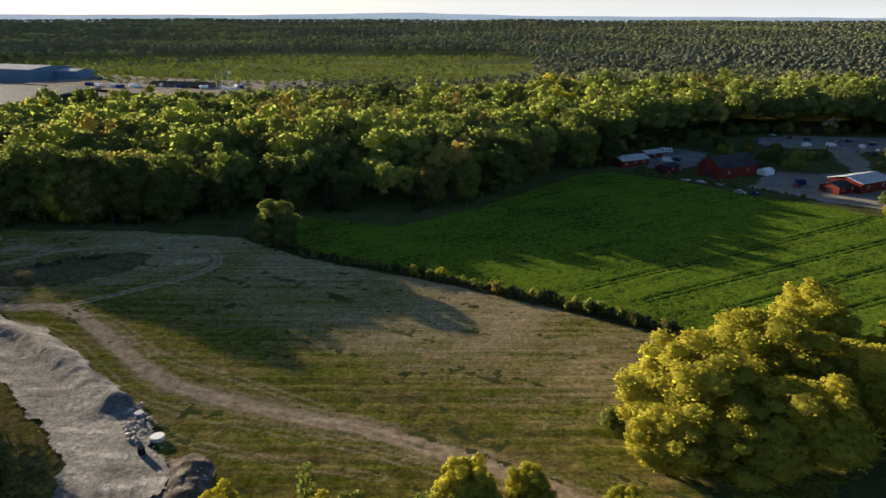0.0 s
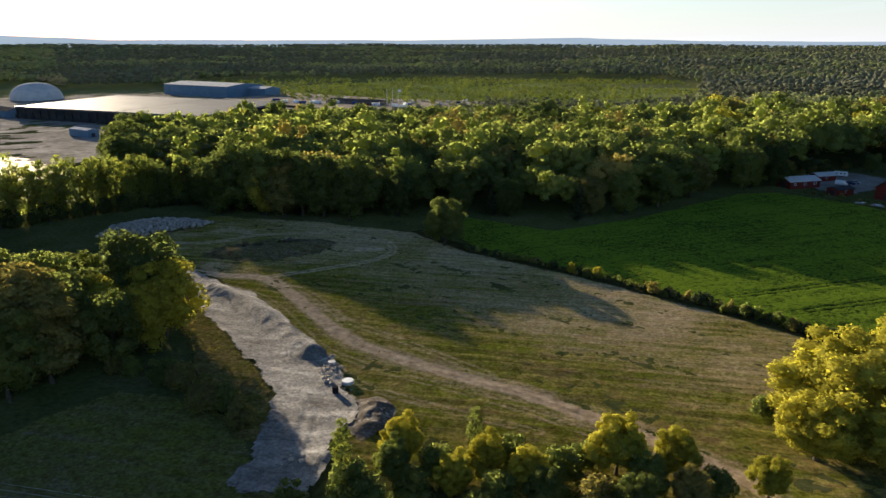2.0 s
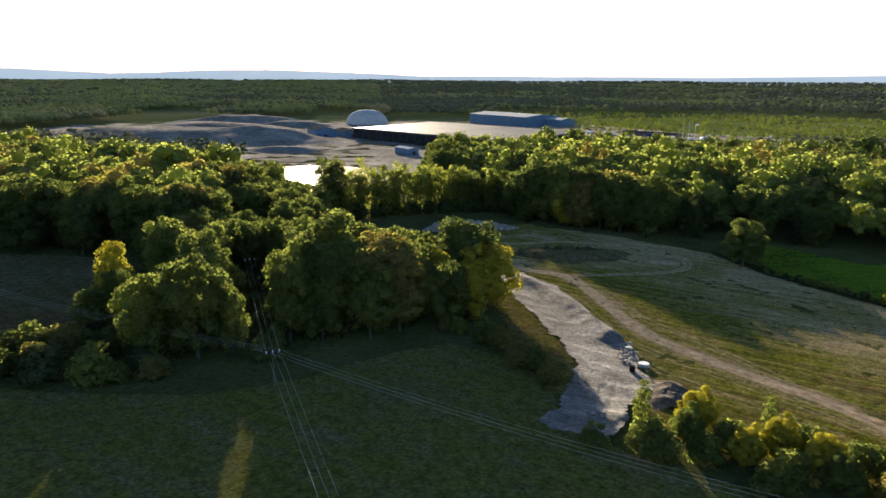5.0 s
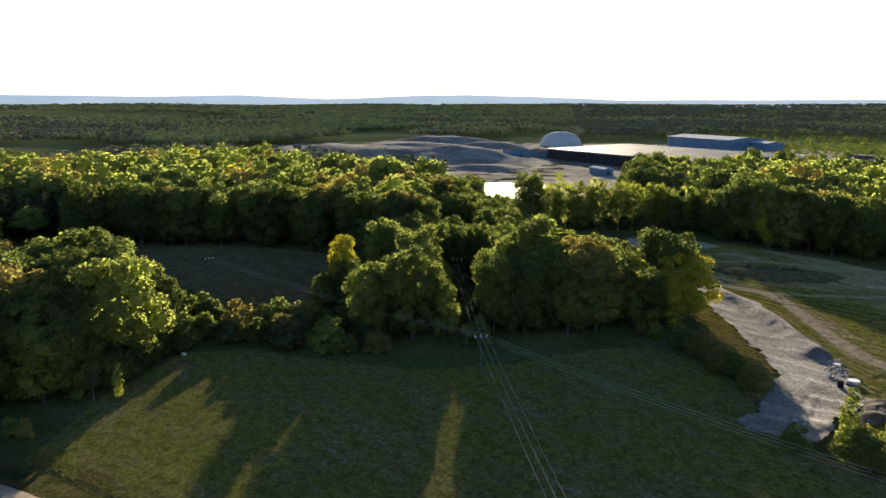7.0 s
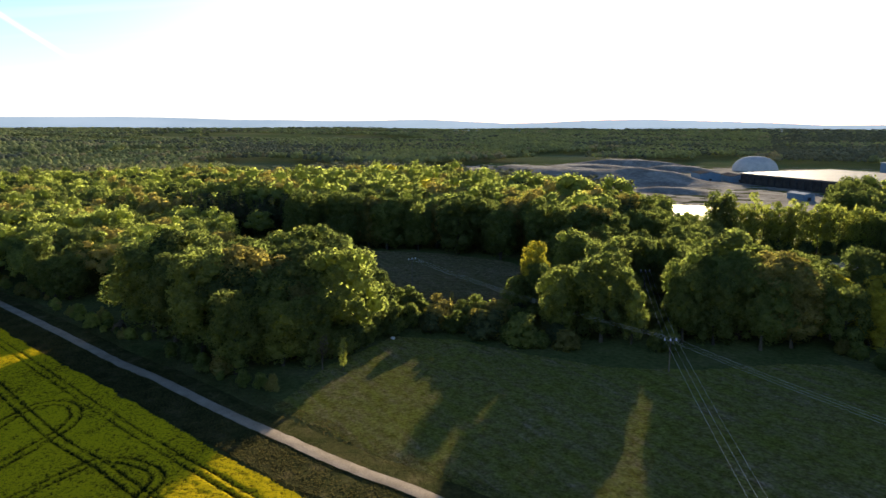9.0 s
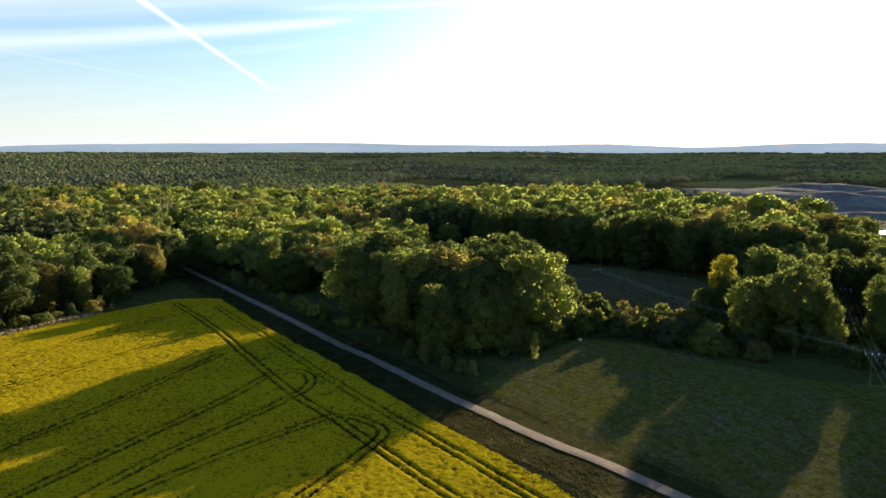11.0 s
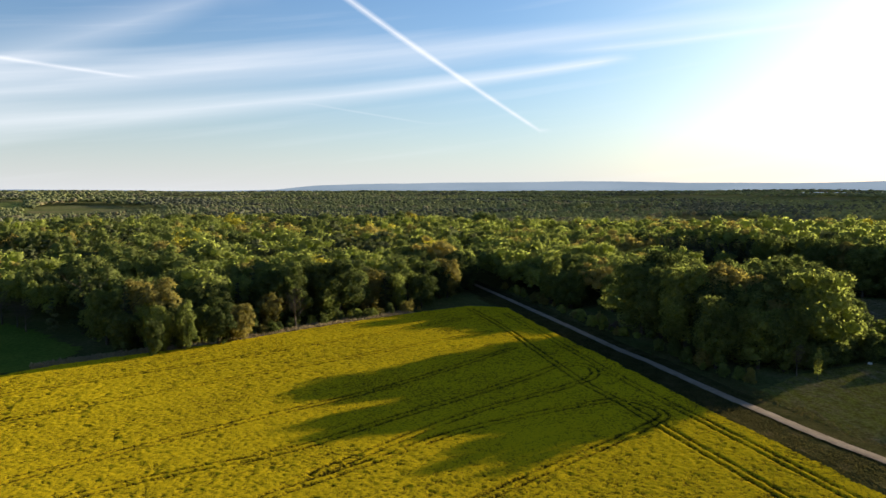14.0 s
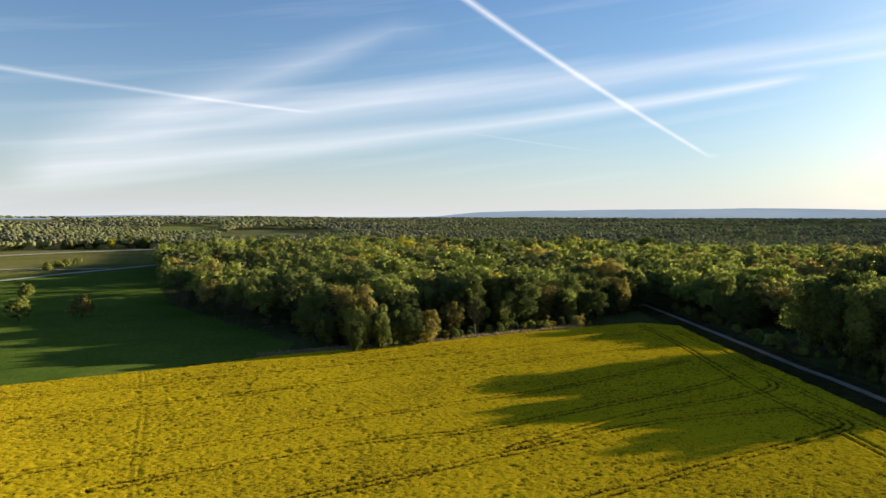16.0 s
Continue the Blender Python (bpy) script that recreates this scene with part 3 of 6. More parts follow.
SITE_POLY = [(-42, 68), (-41, 76), (-45, 86), (-44, 98), (-50, 108), (-58, 121), (-70, 131), (-88, 150), (-104, 159), (-125, 174), (-160, 188),
             (-158, 176), (-128, 163), (-108, 150), (-94, 134), (-80, 121), (-69, 110), (-59, 96), (-57, 85), (-55, 72)]
structure("site_road", field_mesh("site_road", SITE_POLY, 0.55, site_height, SITE, 2.4), "pale grey crushed-stone site road with a rubble berm", "gravel road")
structure("rough_strip", field_mesh("rough_strip", [(-108, 148), (-92, 133), (-80, 120), (-69, 109), (-59, 96), (-57, 84), (-60, 84), (-68, 95), (-80, 104), (-92, 122), (-108, 138)], 0.7,
          lambda x, y: 0.2 + 0.15 * bumps(x, y, 2.0), meadow("dry_weeds", 40, (0.13, 0.135, 0.025), (0.21, 0.16, 0.055), (0.16, 0.105, 0.045), 0.09, 0.03)), "strip of dry brown weeds and grass", "weeds")

B_POLY = [(-162, 7), (-153, 21), (-133, 32), (-116, 44), (-106, 61), (-99, 84), (-92, 96), (-74, 95), (-62, 88), (-54, 76), (-46, 70), (-20, 70), (40, 66), (92, 56),
          (60, 42), (0, 17), (-60, -8), (-89, -20), (-127, -34), (-147, -16)]
structure("pasture_field", field_mesh("pasture_field", B_POLY, 0.7, lambda x, y: 0.12 + 0.10 * bumps(x, y, 1.8) + 0.1 * bumps(x, y, 9), MEADOW_B),
          "grazed pasture with thin grass and bare patches", "pasture")
C_POLY = [(-236, 20), (-238, 30), (-193, 34), (-165, 46), (-172, 66), (-200, 86), (-242, 94), (-276, 76), (-300, 42), (-285, 20)]
structure("rough_pasture", field_mesh("rough_pasture", C_POLY, 1.4, lambda x, y: 0.15 + 0.15 * bumps(x, y, 4), MEADOW_C), "rough shaded pasture between the woods", "pasture")

structure("spoil_bank", field_mesh("spoil_bank", [(-126, 184), (-112, 181), (-100, 184), (-90, 196), (-88, 208), (-96, 212), (-114, 208), (-126, 196)], 0.8,
          lambda x, y: 0.1 + 1.5 * np.exp(-(line_distance(x, y, [(-116, 190), (-104, 196), (-95, 204)]) / 5.5) ** 2) + 0.25 * bumps(x, y, 2.5), MEADOW_C, 1.6), "low overgrown spoil bank inside the turning loop", "bank")

# rape field with tramlines
ROAD_LINE = [(-330, -123), (-274, -100.5), (-209, -75), (-172, -61), (-155, -53.5), (-130, -44), (-112, -36.3), (-96, -29.4), (-75, -19), (0, 13), (100, 54), (220, 104)]
RAPE = [(60, -330), (0, -300), (-68, -256), (-102, -229), (-126, -215), (-138, -204), (-156, -186), (-181, -167), (-201, -152), (-228, -128), (-243, -112), (-240, -97),
        (-205, -85), (-152, -64), (-120, -52), (-97, -43), (-60, -28), (0, -3), (110, 42), (150, 20), (150, -300)]
HEAD = smooth_line([(-236, -112), (-205, -99), (-179, -90), (-131, -74), (-113, -66), (-85, -55), (-40, -36), (60, 6)], 5)
HEAD2 = smooth_line([(-226, -97), (-180, -80), (-130, -62), (-80, -42), (-20, -18)], 5)
TURNS = [smooth_line(l, 6) for l in (
    [(-10, -160), (-65, -117), (-90, -98), (-112, -71), (-114, -64), (-106, -58), (-97, -62), (-65, -87), (-20, -122)],
    [(-20, -178), (-54, -152), (-73, -130), (-96, -113), (-130, -88), (-146, -78), (-145, -71), (-136, -70), (-126, -76), (-98, -100), (-64, -121)],
    [(10, -270), (-72, -202), (-89, -188), (-120, -161), (-163, -124), (-190, -101)],
    [(30, -320), (-20, -275), (-60, -240), (-100, -207), (-140, -172), (-185, -135), (-215, -110)],
    [(20, -230), (-40, -181), (-80, -151), (-120, -119), (-165, -92)])]

CROSSING = smooth_line([(-94, -237), (-62, -207), (-30, -179), (10, -142)], 4)


def rut(x, y, line, gauge=1.0):
    d = line_distance(x, y, line)
    return np.exp(-((np.abs(d - gauge)) / 0.30) ** 2)


def rape_height(x, y):
    along, across = (-0.79 * x + 0.61 * y), 0.61 * x + 0.79 * y
    pits = np.clip(bumps(along / 1.9, across, 0.85, 2) - 0.12, 0, 1) * (0.75 + 0.6 * bumps(x, y, 24, 2))
    h = 1.02 + 0.04 * np.random.RandomState(8).normal(size=x.shape) - 0.34 * np.clip(pits, 0, 0.55) + 0.05 * bumps(along / 16, across, 1.2, 2) + 0.06 * bumps(x, y, 14, 2)
    ruts = np.maximum(rut(x, y, HEAD), 0.7 * rut(x, y, HEAD2))
    for l in TURNS:
        ruts = np.maximum(ruts, rut(x, y, l))
    ruts = np.maximum(ruts, 0.16 * rut(x, y, CROSSING, 0.7))
    return h * (1 - 0.62 * ruts * np.clip(0.8 + 0.7 * bumps(x, y, 2.2, 2), 0, 1))


near_part = lambda x, y: (x < 0)
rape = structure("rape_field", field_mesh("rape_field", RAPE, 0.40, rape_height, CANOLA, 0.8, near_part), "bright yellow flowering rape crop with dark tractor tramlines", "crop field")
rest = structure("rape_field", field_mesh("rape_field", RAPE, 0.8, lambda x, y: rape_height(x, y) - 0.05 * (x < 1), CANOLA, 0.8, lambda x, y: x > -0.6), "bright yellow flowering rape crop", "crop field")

# young wheat
F_POLY = [(-62, 240), (-40, 213), (-9, 196), (17, 181), (43, 164), (60, 152), (100, 128), (190, 100), (240, 190), (190, 236), (161, 255), (146, 272), (125, 289), (105, 315), (79, 333),
          (62, 326), (40, 300), (14, 268), (-17, 240), (-27, 244), (-51, 255)]
WHEAT_LINES = [smooth_line([(36 + k, 180 - 0.4 * k), (90 + k * 0.9, 212 - 0.55 * k), (142 + 0.8 * k, 244 - 0.75 * k), (200, 279 - 0.95 * k)], 4) for k in (0, 17, 34, 51, 68)]


def wheat_height(x, y):
    r = np.zeros(x.shape)
    for l in WHEAT_LINES:
        r = np.maximum(r, rut(x, y, l, 1.0))
    across = -0.53 * x + 0.85 * y
    rows_ = bumps((0.85 * x + 0.53 * y) / 14.0, across, 1.5, 2)
    return 0.3 + 0.07 * rows_ + 0.06 * bumps(x, y, 1.2, 2) + 0.05 * bumps(x, y, 12, 2) + 0.055 * np.random.RandomState(9).normal(size=x.shape) - 0.3 * r


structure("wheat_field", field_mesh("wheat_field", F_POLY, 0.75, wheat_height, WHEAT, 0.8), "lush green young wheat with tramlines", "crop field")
E_POLY = [(60, -334), (0, -303), (-68, -260), (-95, -238), (-132, -216), (-151, -223), (-173, -254), (-228, -344), (-330, -440), (-472, -570), (-325, -586), (-150, -620), (150, -640), (200, -400)]
structure("pasture_field", field_mesh("pasture_field", E_POLY, 2.5, lambda x, y: 0.2 + 0.15 * bumps(x, y, 7), GRASS_E), "long green pasture beside the wood", "pasture")

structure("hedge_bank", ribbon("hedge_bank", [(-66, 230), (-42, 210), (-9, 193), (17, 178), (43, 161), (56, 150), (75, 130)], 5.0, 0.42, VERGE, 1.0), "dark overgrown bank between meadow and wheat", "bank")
# gravel lane with its verges
structure("road", ribbon("road", ROAD_LINE, 2.7, 0.32, ROAD, 0.35, lambda u: 0.06 * math.sin(math.pi * u)), "pale gravel farm lane", "road")
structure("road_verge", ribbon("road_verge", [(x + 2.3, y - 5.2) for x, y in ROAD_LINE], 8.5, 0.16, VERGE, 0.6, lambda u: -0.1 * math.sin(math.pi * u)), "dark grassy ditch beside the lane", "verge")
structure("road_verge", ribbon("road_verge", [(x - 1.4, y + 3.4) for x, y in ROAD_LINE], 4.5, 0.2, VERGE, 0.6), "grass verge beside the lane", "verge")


def disc_of(poly, z, material, name):
    bm = bmesh.new()
    f = bm.faces.new([bm.verts.new((x, y, z)) for x, y in poly])
    bmesh.ops.triangulate(bm, faces=[f])
    bmesh.ops.recalc_face_normals(bm, faces=bm.faces)
    if sum(f.normal.z for f in bm.faces) < 0:
        bmesh.ops.reverse_faces(bm, faces=bm.faces)
    me = bpy.data.meshes.new(name)
    bm.to_mesh(me)
    bm.free()
    me.materials.append(material)
    return me


# ponds behind the poplars
POND_1 = [(-400, 300), (-372, 340), (-330, 345), (-270, 310), (-262, 290), (-290, 276), (-312, 268), (-350, 280)]
POND_2 = [(-300, 247), (-262, 290 - 18), (-225, 268), (-215, 250), (-250, 236), (-276, 230)]
structure("water", disc_of(smooth_line(POND_1 + POND_1[:1], 5)[:-1], 0.05, WATER, "water"), "still pond reflecting the bright evening sky", "pond")
structure("water", disc_of(smooth_line(POND_2 + POND_2[:1], 5)[:-1], 0.05, WATER, "water"), "narrow pond behind a row of poplars", "pond")


# industrial ground west of the forest
IND = [(-300, 330), (-250, 480), (-130, 660), (-120, 730), (-330, 760), (-440, 860), (-620, 930), (-760, 860), (-1000, 640), (-900, 380), (-820, 250), (-600, 280), (-420, 320), (-360, 350)]


def spoil(x, y):
    h = 0.1 + 0.4 * bumps(x, y, 12)
    for cx, cy, rx, ry, hh, tn in ((-640, 400, 150, 60, 13, 40), (-740, 520, 90, 40, 9, 60), (-560, 470, 40, 22, 5, 30), (-800, 640, 90, 30, 11, 30), (-700, 640, 50, 20, 7, 20), (-470, 400, 36, 14, 4, 30)):
        c_, s_ = math.cos(radians(tn)), math.sin(radians(tn))
        u, v = ((x - cx) * c_ + (y - cy) * s_) / rx, (-(x - cx) * s_ + (y - cy) * c_) / ry
        r = np.sqrt(u * u + v * v)
        h = h + hh * np.clip(1.25 - r, 0, 0.85) / 0.85 * (1 + 0.15 * bumps(x, y, 20))
    return h


structure("industrial_ground", field_mesh("industrial_ground", IND, 6.0, spoil, SPOIL, 6.0), "grey quarry ground with spoil heaps and haul roads", "quarry ground")
structure("yard", disc_of([(-120, 728), (-60, 745), (-130, 800), (-250, 820), (-420, 900), (-520, 930), (-425, 835), (-250, 748)], 2.0, YARD, "yard"), "pale gravel parking ground of the works", "yard")
structure("yard", disc_of([(-132, 664), (-120, 725), (-250, 745), (-420, 830), (-440, 770), (-300, 690), (-255, 640)], 2.2, YARD, "yard"), "pale gravel yard of the industrial site", "yard")
for outline in ([(98, 344), (112, 340), (126, 352), (142, 384), (128, 398), (112, 388), (100, 366)],
                [(132, 304), (150, 280), (168, 264), (192, 282), (206, 312), (196, 330), (176, 330), (160, 336), (148, 326)],
                [(192, 328), (200, 326), (212, 352), (226, 388), (262, 392), (268, 436), (214, 444), (176, 428), (186, 404), (212, 396)]):
    structure("yard", field_mesh("yard", outline, 1.5, lambda x, y: 0.15 + 0.08 * bumps(x, y, 4), YARD, 3.0), "grey gravel yard between red sheds", "yard")
structure("heath", field_mesh("heath", [(-330, 765), (-120, 735), (0, 705), (90, 770), (150, 1150), (110, 1350), (-300, 1330), (-620, 1150), (-620, 945), (-440, 865)], 14.0, lambda x, y: 0.6 + 0.5 * bumps(x, y, 60), meadow("heath_grass", 20, (0.22, 0.28, 0.06), (0.33, 0.33, 0.11), (0.28, 0.24, 0.13), 0.012), 14.0), "open heath with pale green grass", "heath")
structure("grassland", field_mesh("grassland", [(150, -645), (-150, -625), (-325, -590), (-470, -572), (-560, -640), (-760, -800), (-900, -1000), (-700, -1250), (100, -1200), (300, -800)], 9.0, lambda x, y: 0.25 + 0.2 * bumps(x, y, 40), meadow("open_grassland", 10, (0.13, 0.16, 0.035), (0.23, 0.21, 0.08), (0.24, 0.19, 0.11), 0.012), 8.0), "open grassland with straw-coloured patches between the roads", "grassland")
FAR_FIELD = [(-1180, -1215), (-1235, -1080), (-1900, -1590), (-1850, -1790)]
structure("grassland", field_mesh("grassland", FAR_FIELD, 14.0, lambda x, y: rise(np.hypot(x, y)) + 0.8, meadow("far_field", 10, (0.20, 0.26, 0.06), (0.28, 0.30, 0.10), (0.26, 0.24, 0.12), 0.012), 8.0), "pale green field between distant woods", "field")
HW1 = [(-40, -515), (-180, -535), (-294, -547), (-352, -558), (-411, -563), (-481, -571), (-560, -582)]
HW2 = [(-100, -760), (-260, -690), (-376, -645), (-393, -602), (-420, -575)]
HW3 = [(-250, -850), (-523, -839), (-595, -835), (-667, -818), (-780, -790)]
TREES_AWAY = [(-620, -1090), (-790, -760)]
structure("highway", ribbon("highway", HW1, 7, 0.7, HIGHWAY, 0.1), "pale minor road past the pasture", "road")
structure("highway", ribbon("highway", HW2, 8, 0.7, HIGHWAY, 0.1), "pale minor road across the grassland", "road")
structure("highway", ribbon("highway", HW3, 16, 1.4, HIGHWAY, 0.1), "wide pale highway", "road")


# far hills: a self-glowing ring coloured as haze
def hills():
    tops = [(-180, 60), (-60, 60), (-30, 62), (-8, 70), (2, 90), (15, 76), (26, 74), (36, 76), (42, 96), (48, 108), (53, 100), (59, 82), (65, 104), (72, 96), (80, 98), (88, 112), (96, 106), (104, 98),
            (109, 84), (112, 58), (120, 54), (134, 62), (142, 48), (180, 60)]
    azs, hs = [t[0] for t in tops], [t[1] for t in tops]
    V, F, n = [], [], 720
    for k in range(n):
        t = -180 + 360 * k / n
        h = float(np.interp(t, azs, hs)) + 5 * float(bumps(np.array(t + 200.0), np.array(3.0), 5.0))
        s_, c_ = -math.sin(radians(t)), math.cos(radians(t))
        V += [(s_ * 4780, c_ * 4780, h), (s_ * 4600, c_ * 4600, 0.5 * h + 16), (s_ * 4420, c_ * 4420, 30)]
    for k in range(n):
        j = (k + 1) % n
        F += [(3 * k, 3 * j, 3 * j + 1, 3 * k + 1), (3 * k + 1, 3 * j + 1, 3 * j + 2, 3 * k + 2)]
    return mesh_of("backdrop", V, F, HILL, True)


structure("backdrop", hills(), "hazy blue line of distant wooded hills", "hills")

# ---- trees ----
def ico(level):
    bm = bmesh.new()
    bmesh.ops.create_icosphere(bm, subdivisions=level, radius=1.0)
    v = np.array([q.co[:] for q in bm.verts])
    f = np.array([[q.index for q in p.verts] for p in bm.faces])
    bm.free()
    return v, f


ICO_V, ICO_F = ico(1)
ROUND = ico(2)


def spread_lobes(rng, kind, n):
    """Centres and radii of the leaf masses of a crown 20 m high."""
    out = []
    for i in range(n):
        if kind == "spruce":
            u = (i + 0.5) / n
            z = 1.6 + 17.0 * u
            reach = 2.3 * (1 - u) * rng.uniform(0.6, 1.0)
            t = i * 2.4
            out.append((reach * math.cos(t), reach * math.sin(t), z, 0.5 + 1.7 * (1 - u), 0.75))
        else:  # pine
            u = (i + 0.5) / n
            z = 10.0 + 8.5 * u
            reach = 2.8 * math.sqrt(max(0.1, 1 - ((z - 13) / 6.5) ** 2)) * rng.uniform(0.5, 1.1)
            t = i * 2.4
            out.append((reach * math.cos(t), reach * math.sin(t), z, rng.uniform(1.1, 1.9), 0.6))
    return out


def crown(seed, kind, n_lobes, n_leaves, size, core=0.9, ball=None, ruffle=0.5):
    """Verts, quads and tris of a crown: leaf sprays over lobes with a thin hidden core."""
    rng = np.random.RandomState(seed)
    lobes = spread_lobes(rng, kind, n_lobes)
    ball_v, ball_f = ball or (ICO_V, ICO_F)
    tv, tf, tn = [], [], []
    mid = np.array([np.mean([l[0] for l in lobes]), np.mean([l[1] for l in lobes]), np.mean([l[2] for l in lobes]) - 2.0])

    def outward(p, d_):
        """Leaf masses shade as round forms: away from the lobe and from the crown's middle."""
        w_ = (p - mid) * (1, 1, 0.8)
        w_ = w_ / np.maximum(np.linalg.norm(w_, axis=1), 1e-6)[:, None]
        n_ = 0.62 * d_ + 0.38 * w_ + (0, 0, 0.1)
        return n_ / np.linalg.norm(n_, axis=1)[:, None]

    for i, (x, y, z, r, flat) in enumerate(lobes):
        v = ball_v * r * core * rng.uniform(0.86, 1.1, (len(ball_v), 1))
        v = v * (1, 1, flat) + (x, y, z)
        tn.append(outward(v, ball_v))
        tf.append(ball_f + i * len(ball_v))
        tv.append(v)
    tv, tf, tn = np.concatenate(tv), np.concatenate(tf), np.concatenate(tn)
    w = np.array([l[3] ** 2 for l in lobes])
    pick = rng.choice(len(lobes), n_leaves, p=w / w.sum())
    L = np.array(lobes)[pick]
    d = rng.normal(size=(n_leaves, 3))
    d[:, 2] += 0.35
    d /= np.linalg.norm(d, axis=1)[:, None]
    rad = L[:, 3] * rng.uniform(0.7, 1.26, n_leaves)
    if kind == "spruce":
        d[:, 2] *= 0.5
    c = L[:, :3] + d * rad[:, None] * np.stack([np.ones(n_leaves), np.ones(n_leaves), L[:, 4]], -1)
    n = d + rng.normal(size=(n_leaves, 3)) * 0.5
    n /= np.linalg.norm(n, axis=1)[:, None]
    t = np.cross(n, rng.normal(size=(n_leaves, 3)))
    t /= np.linalg.norm(t, axis=1)[:, None]
    b = np.cross(n, t)
    s = size * rng.uniform(0.6, 1.35, (n_leaves, 1))
    k = rng.uniform(0.35, 0.75, (n_leaves, 1))
    q = np.stack([c - t * s, c - b * s * k + n * s * 0.12, c + t * s * rng.uniform(0.8, 1.2, (n_leaves, 1)), c + b * s * k + n * s * 0.12], 1)
    V = np.concatenate([tv, q.reshape(-1, 3)])
    qn = outward(c, d) + rng.normal(size=(n_leaves, 3)) * ruffle
    N = np.concatenate([tn, np.repeat(qn / np.linalg.norm(qn, axis=1)[:, None], 4, 0)])
    Q = np.arange(n_leaves * 4).reshape(-1, 4) + len(tv)
    return V, Q, tf, N


# crowns 20 m high: half width, middle, reach up and down, lowest slope, radii of the leaf masses
SHAPES = {"full": (5.6, 10.6, 8.9, 9.6, -0.9, 1.2, 2.5), "oak": (6.5, 9.6, 9.7, 7.6, -0.8, 1.1, 2.1), "broad": (6.3, 12.4, 7.1, 6.5, -0.6, 1.3, 2.7), "tall": (2.4, 10.5, 9.3, 8.5, -0.95, 0.7, 1.35),
          "bush": (6.6, 7.0, 10.5, 6.5, -0.7, 2.2, 4.2), "dome": (6.6, 11.5, 7.6, 6.0, -0.35, 2.6, 4.0), "mast": (3.2, 10.5, 9.0, 6.0, -0.5, 1.4, 2.4)}


def billow(seed, kind, n_lobes, n_leaves, size, ball=None, core=0.9, ruffle=0.4, knobs=6):
    """Verts, quads, tris and normals of a rounded crown: leaf sprays on knobbly lobes over a closed core."""
    rng = np.random.RandomState(seed)
    rx, zc, up, down, low, r0, r1 = SHAPES[kind]
    ball_v, ball_f = ball or (ICO_V, ICO_F)
    i = np.arange(n_lobes)
    c = 0.97 - (0.97 - low) * (i + 0.5) / n_lobes
    t = i * 2.39996 + rng.uniform(-0.35, 0.35, n_lobes)
    w = np.sqrt(1 - c * c)
    side = np.stack([w * np.cos(t), w * np.sin(t), c], -1)
    ph = rng.uniform(0, 6.28, 4)
    swell = 1 + 0.17 * np.sin(2 * t + ph[0] + 1.5 * c) * w + 0.13 * np.sin(3 * t + ph[1] + 3 * c) * w + 0.09 * np.sin(6 * c + ph[2])
    r = rng.uniform(r0, r1, n_lobes)
    axes = np.stack([np.full(n_lobes, rx), np.full(n_lobes, rx), np.where(c > 0, up, down)], -1)
    at = side * axes * (swell * rng.choice((0.7, 0.84, 0.95, 1.02, 1.1), n_lobes))[:, None] - side * (0.8 * r)[:, None]
    at = np.concatenate([at, [(0, 0, 0)]]) + (0, 0, zc)
    r = np.append(r, 0.6 * rx)
    stem = np.concatenate([side, [(0, 0, 1)]])
    knob = rng.normal(size=(n_lobes + 1, knobs, 3)) + 0.7 * stem[:, None]
    knob /= np.linalg.norm(knob, axis=2)[:, :, None]

    def lump(lobe, d):
        dots = np.einsum("ij,ikj->ik", d, knob[lobe])
        k = dots.argmax(1)
        top = np.clip((dots.max(1) - 0.5) / 0.5, 0, 1)
        return 0.8 + 0.3 * np.sqrt(top), knob[lobe, k]

    def buried(p, lobe, share):
        hid = np.zeros(len(p), bool)
        for j in range(n_lobes + 1):
            hid |= (np.linalg.norm(p - at[j], axis=1) < share * r[j]) & (lobe != j)
        return hid

    def facing(p, d, near):
        o = (p - (0, 0, zc)) / (rx, rx, up)
        o = o / np.maximum(np.linalg.norm(o, axis=1), 1e-6)[:, None]
        n = 0.62 * d + 0.3 * o + 0.5 * (d - near) + (0, 0, 0.1)
        return n / np.linalg.norm(n, axis=1)[:, None]

    lobe = np.repeat(np.arange(n_lobes + 1), len(ball_v))
    d = np.tile(ball_v / np.linalg.norm(ball_v, axis=1)[:, None], (n_lobes + 1, 1))
    k, near = lump(lobe, d)
    tv = at[lobe] + d * (core * r[lobe] * k)[:, None]
    tn = facing(tv, d, near)
    tf = np.concatenate([ball_f + j * len(ball_v) for j in range(n_lobes + 1)])
    tf = tf[~buried(tv, lobe, 0.8)[tf].all(1)]
    used, inv = np.unique(tf, return_inverse=True)
    tv, tn, tf = tv[used], tn[used], inv.reshape(-1, 3)
    m = n_leaves * 3
    pull = r[:-1] ** 2 * (0.7 + 0.5 * (c + 1) / 2)
    lobe = rng.choice(n_lobes, m, p=pull / pull.sum())
    d = rng.normal(size=(m, 3)) + 0.75 * side[lobe] + (0, 0, 0.2)
    d /= np.linalg.norm(d, axis=1)[:, None]
    k, near = lump(lobe, d)
    p = at[lobe] + d * (r[lobe] * k * np.where(rng.rand(m) < 0.3, rng.uniform(1.0, 1.26, m), rng.uniform(0.86, 1.08, m)))[:, None]
    ok = np.nonzero(~buried(p, lobe, 0.86))[0][:n_leaves]
    p, d, near, lobe = p[ok], d[ok], near[ok], lobe[ok]
    n_ = len(ok)
    face = facing(p, d, near)
    n = face + rng.normal(size=(n_, 3)) * 0.7
    n /= np.linalg.norm(n, axis=1)[:, None]
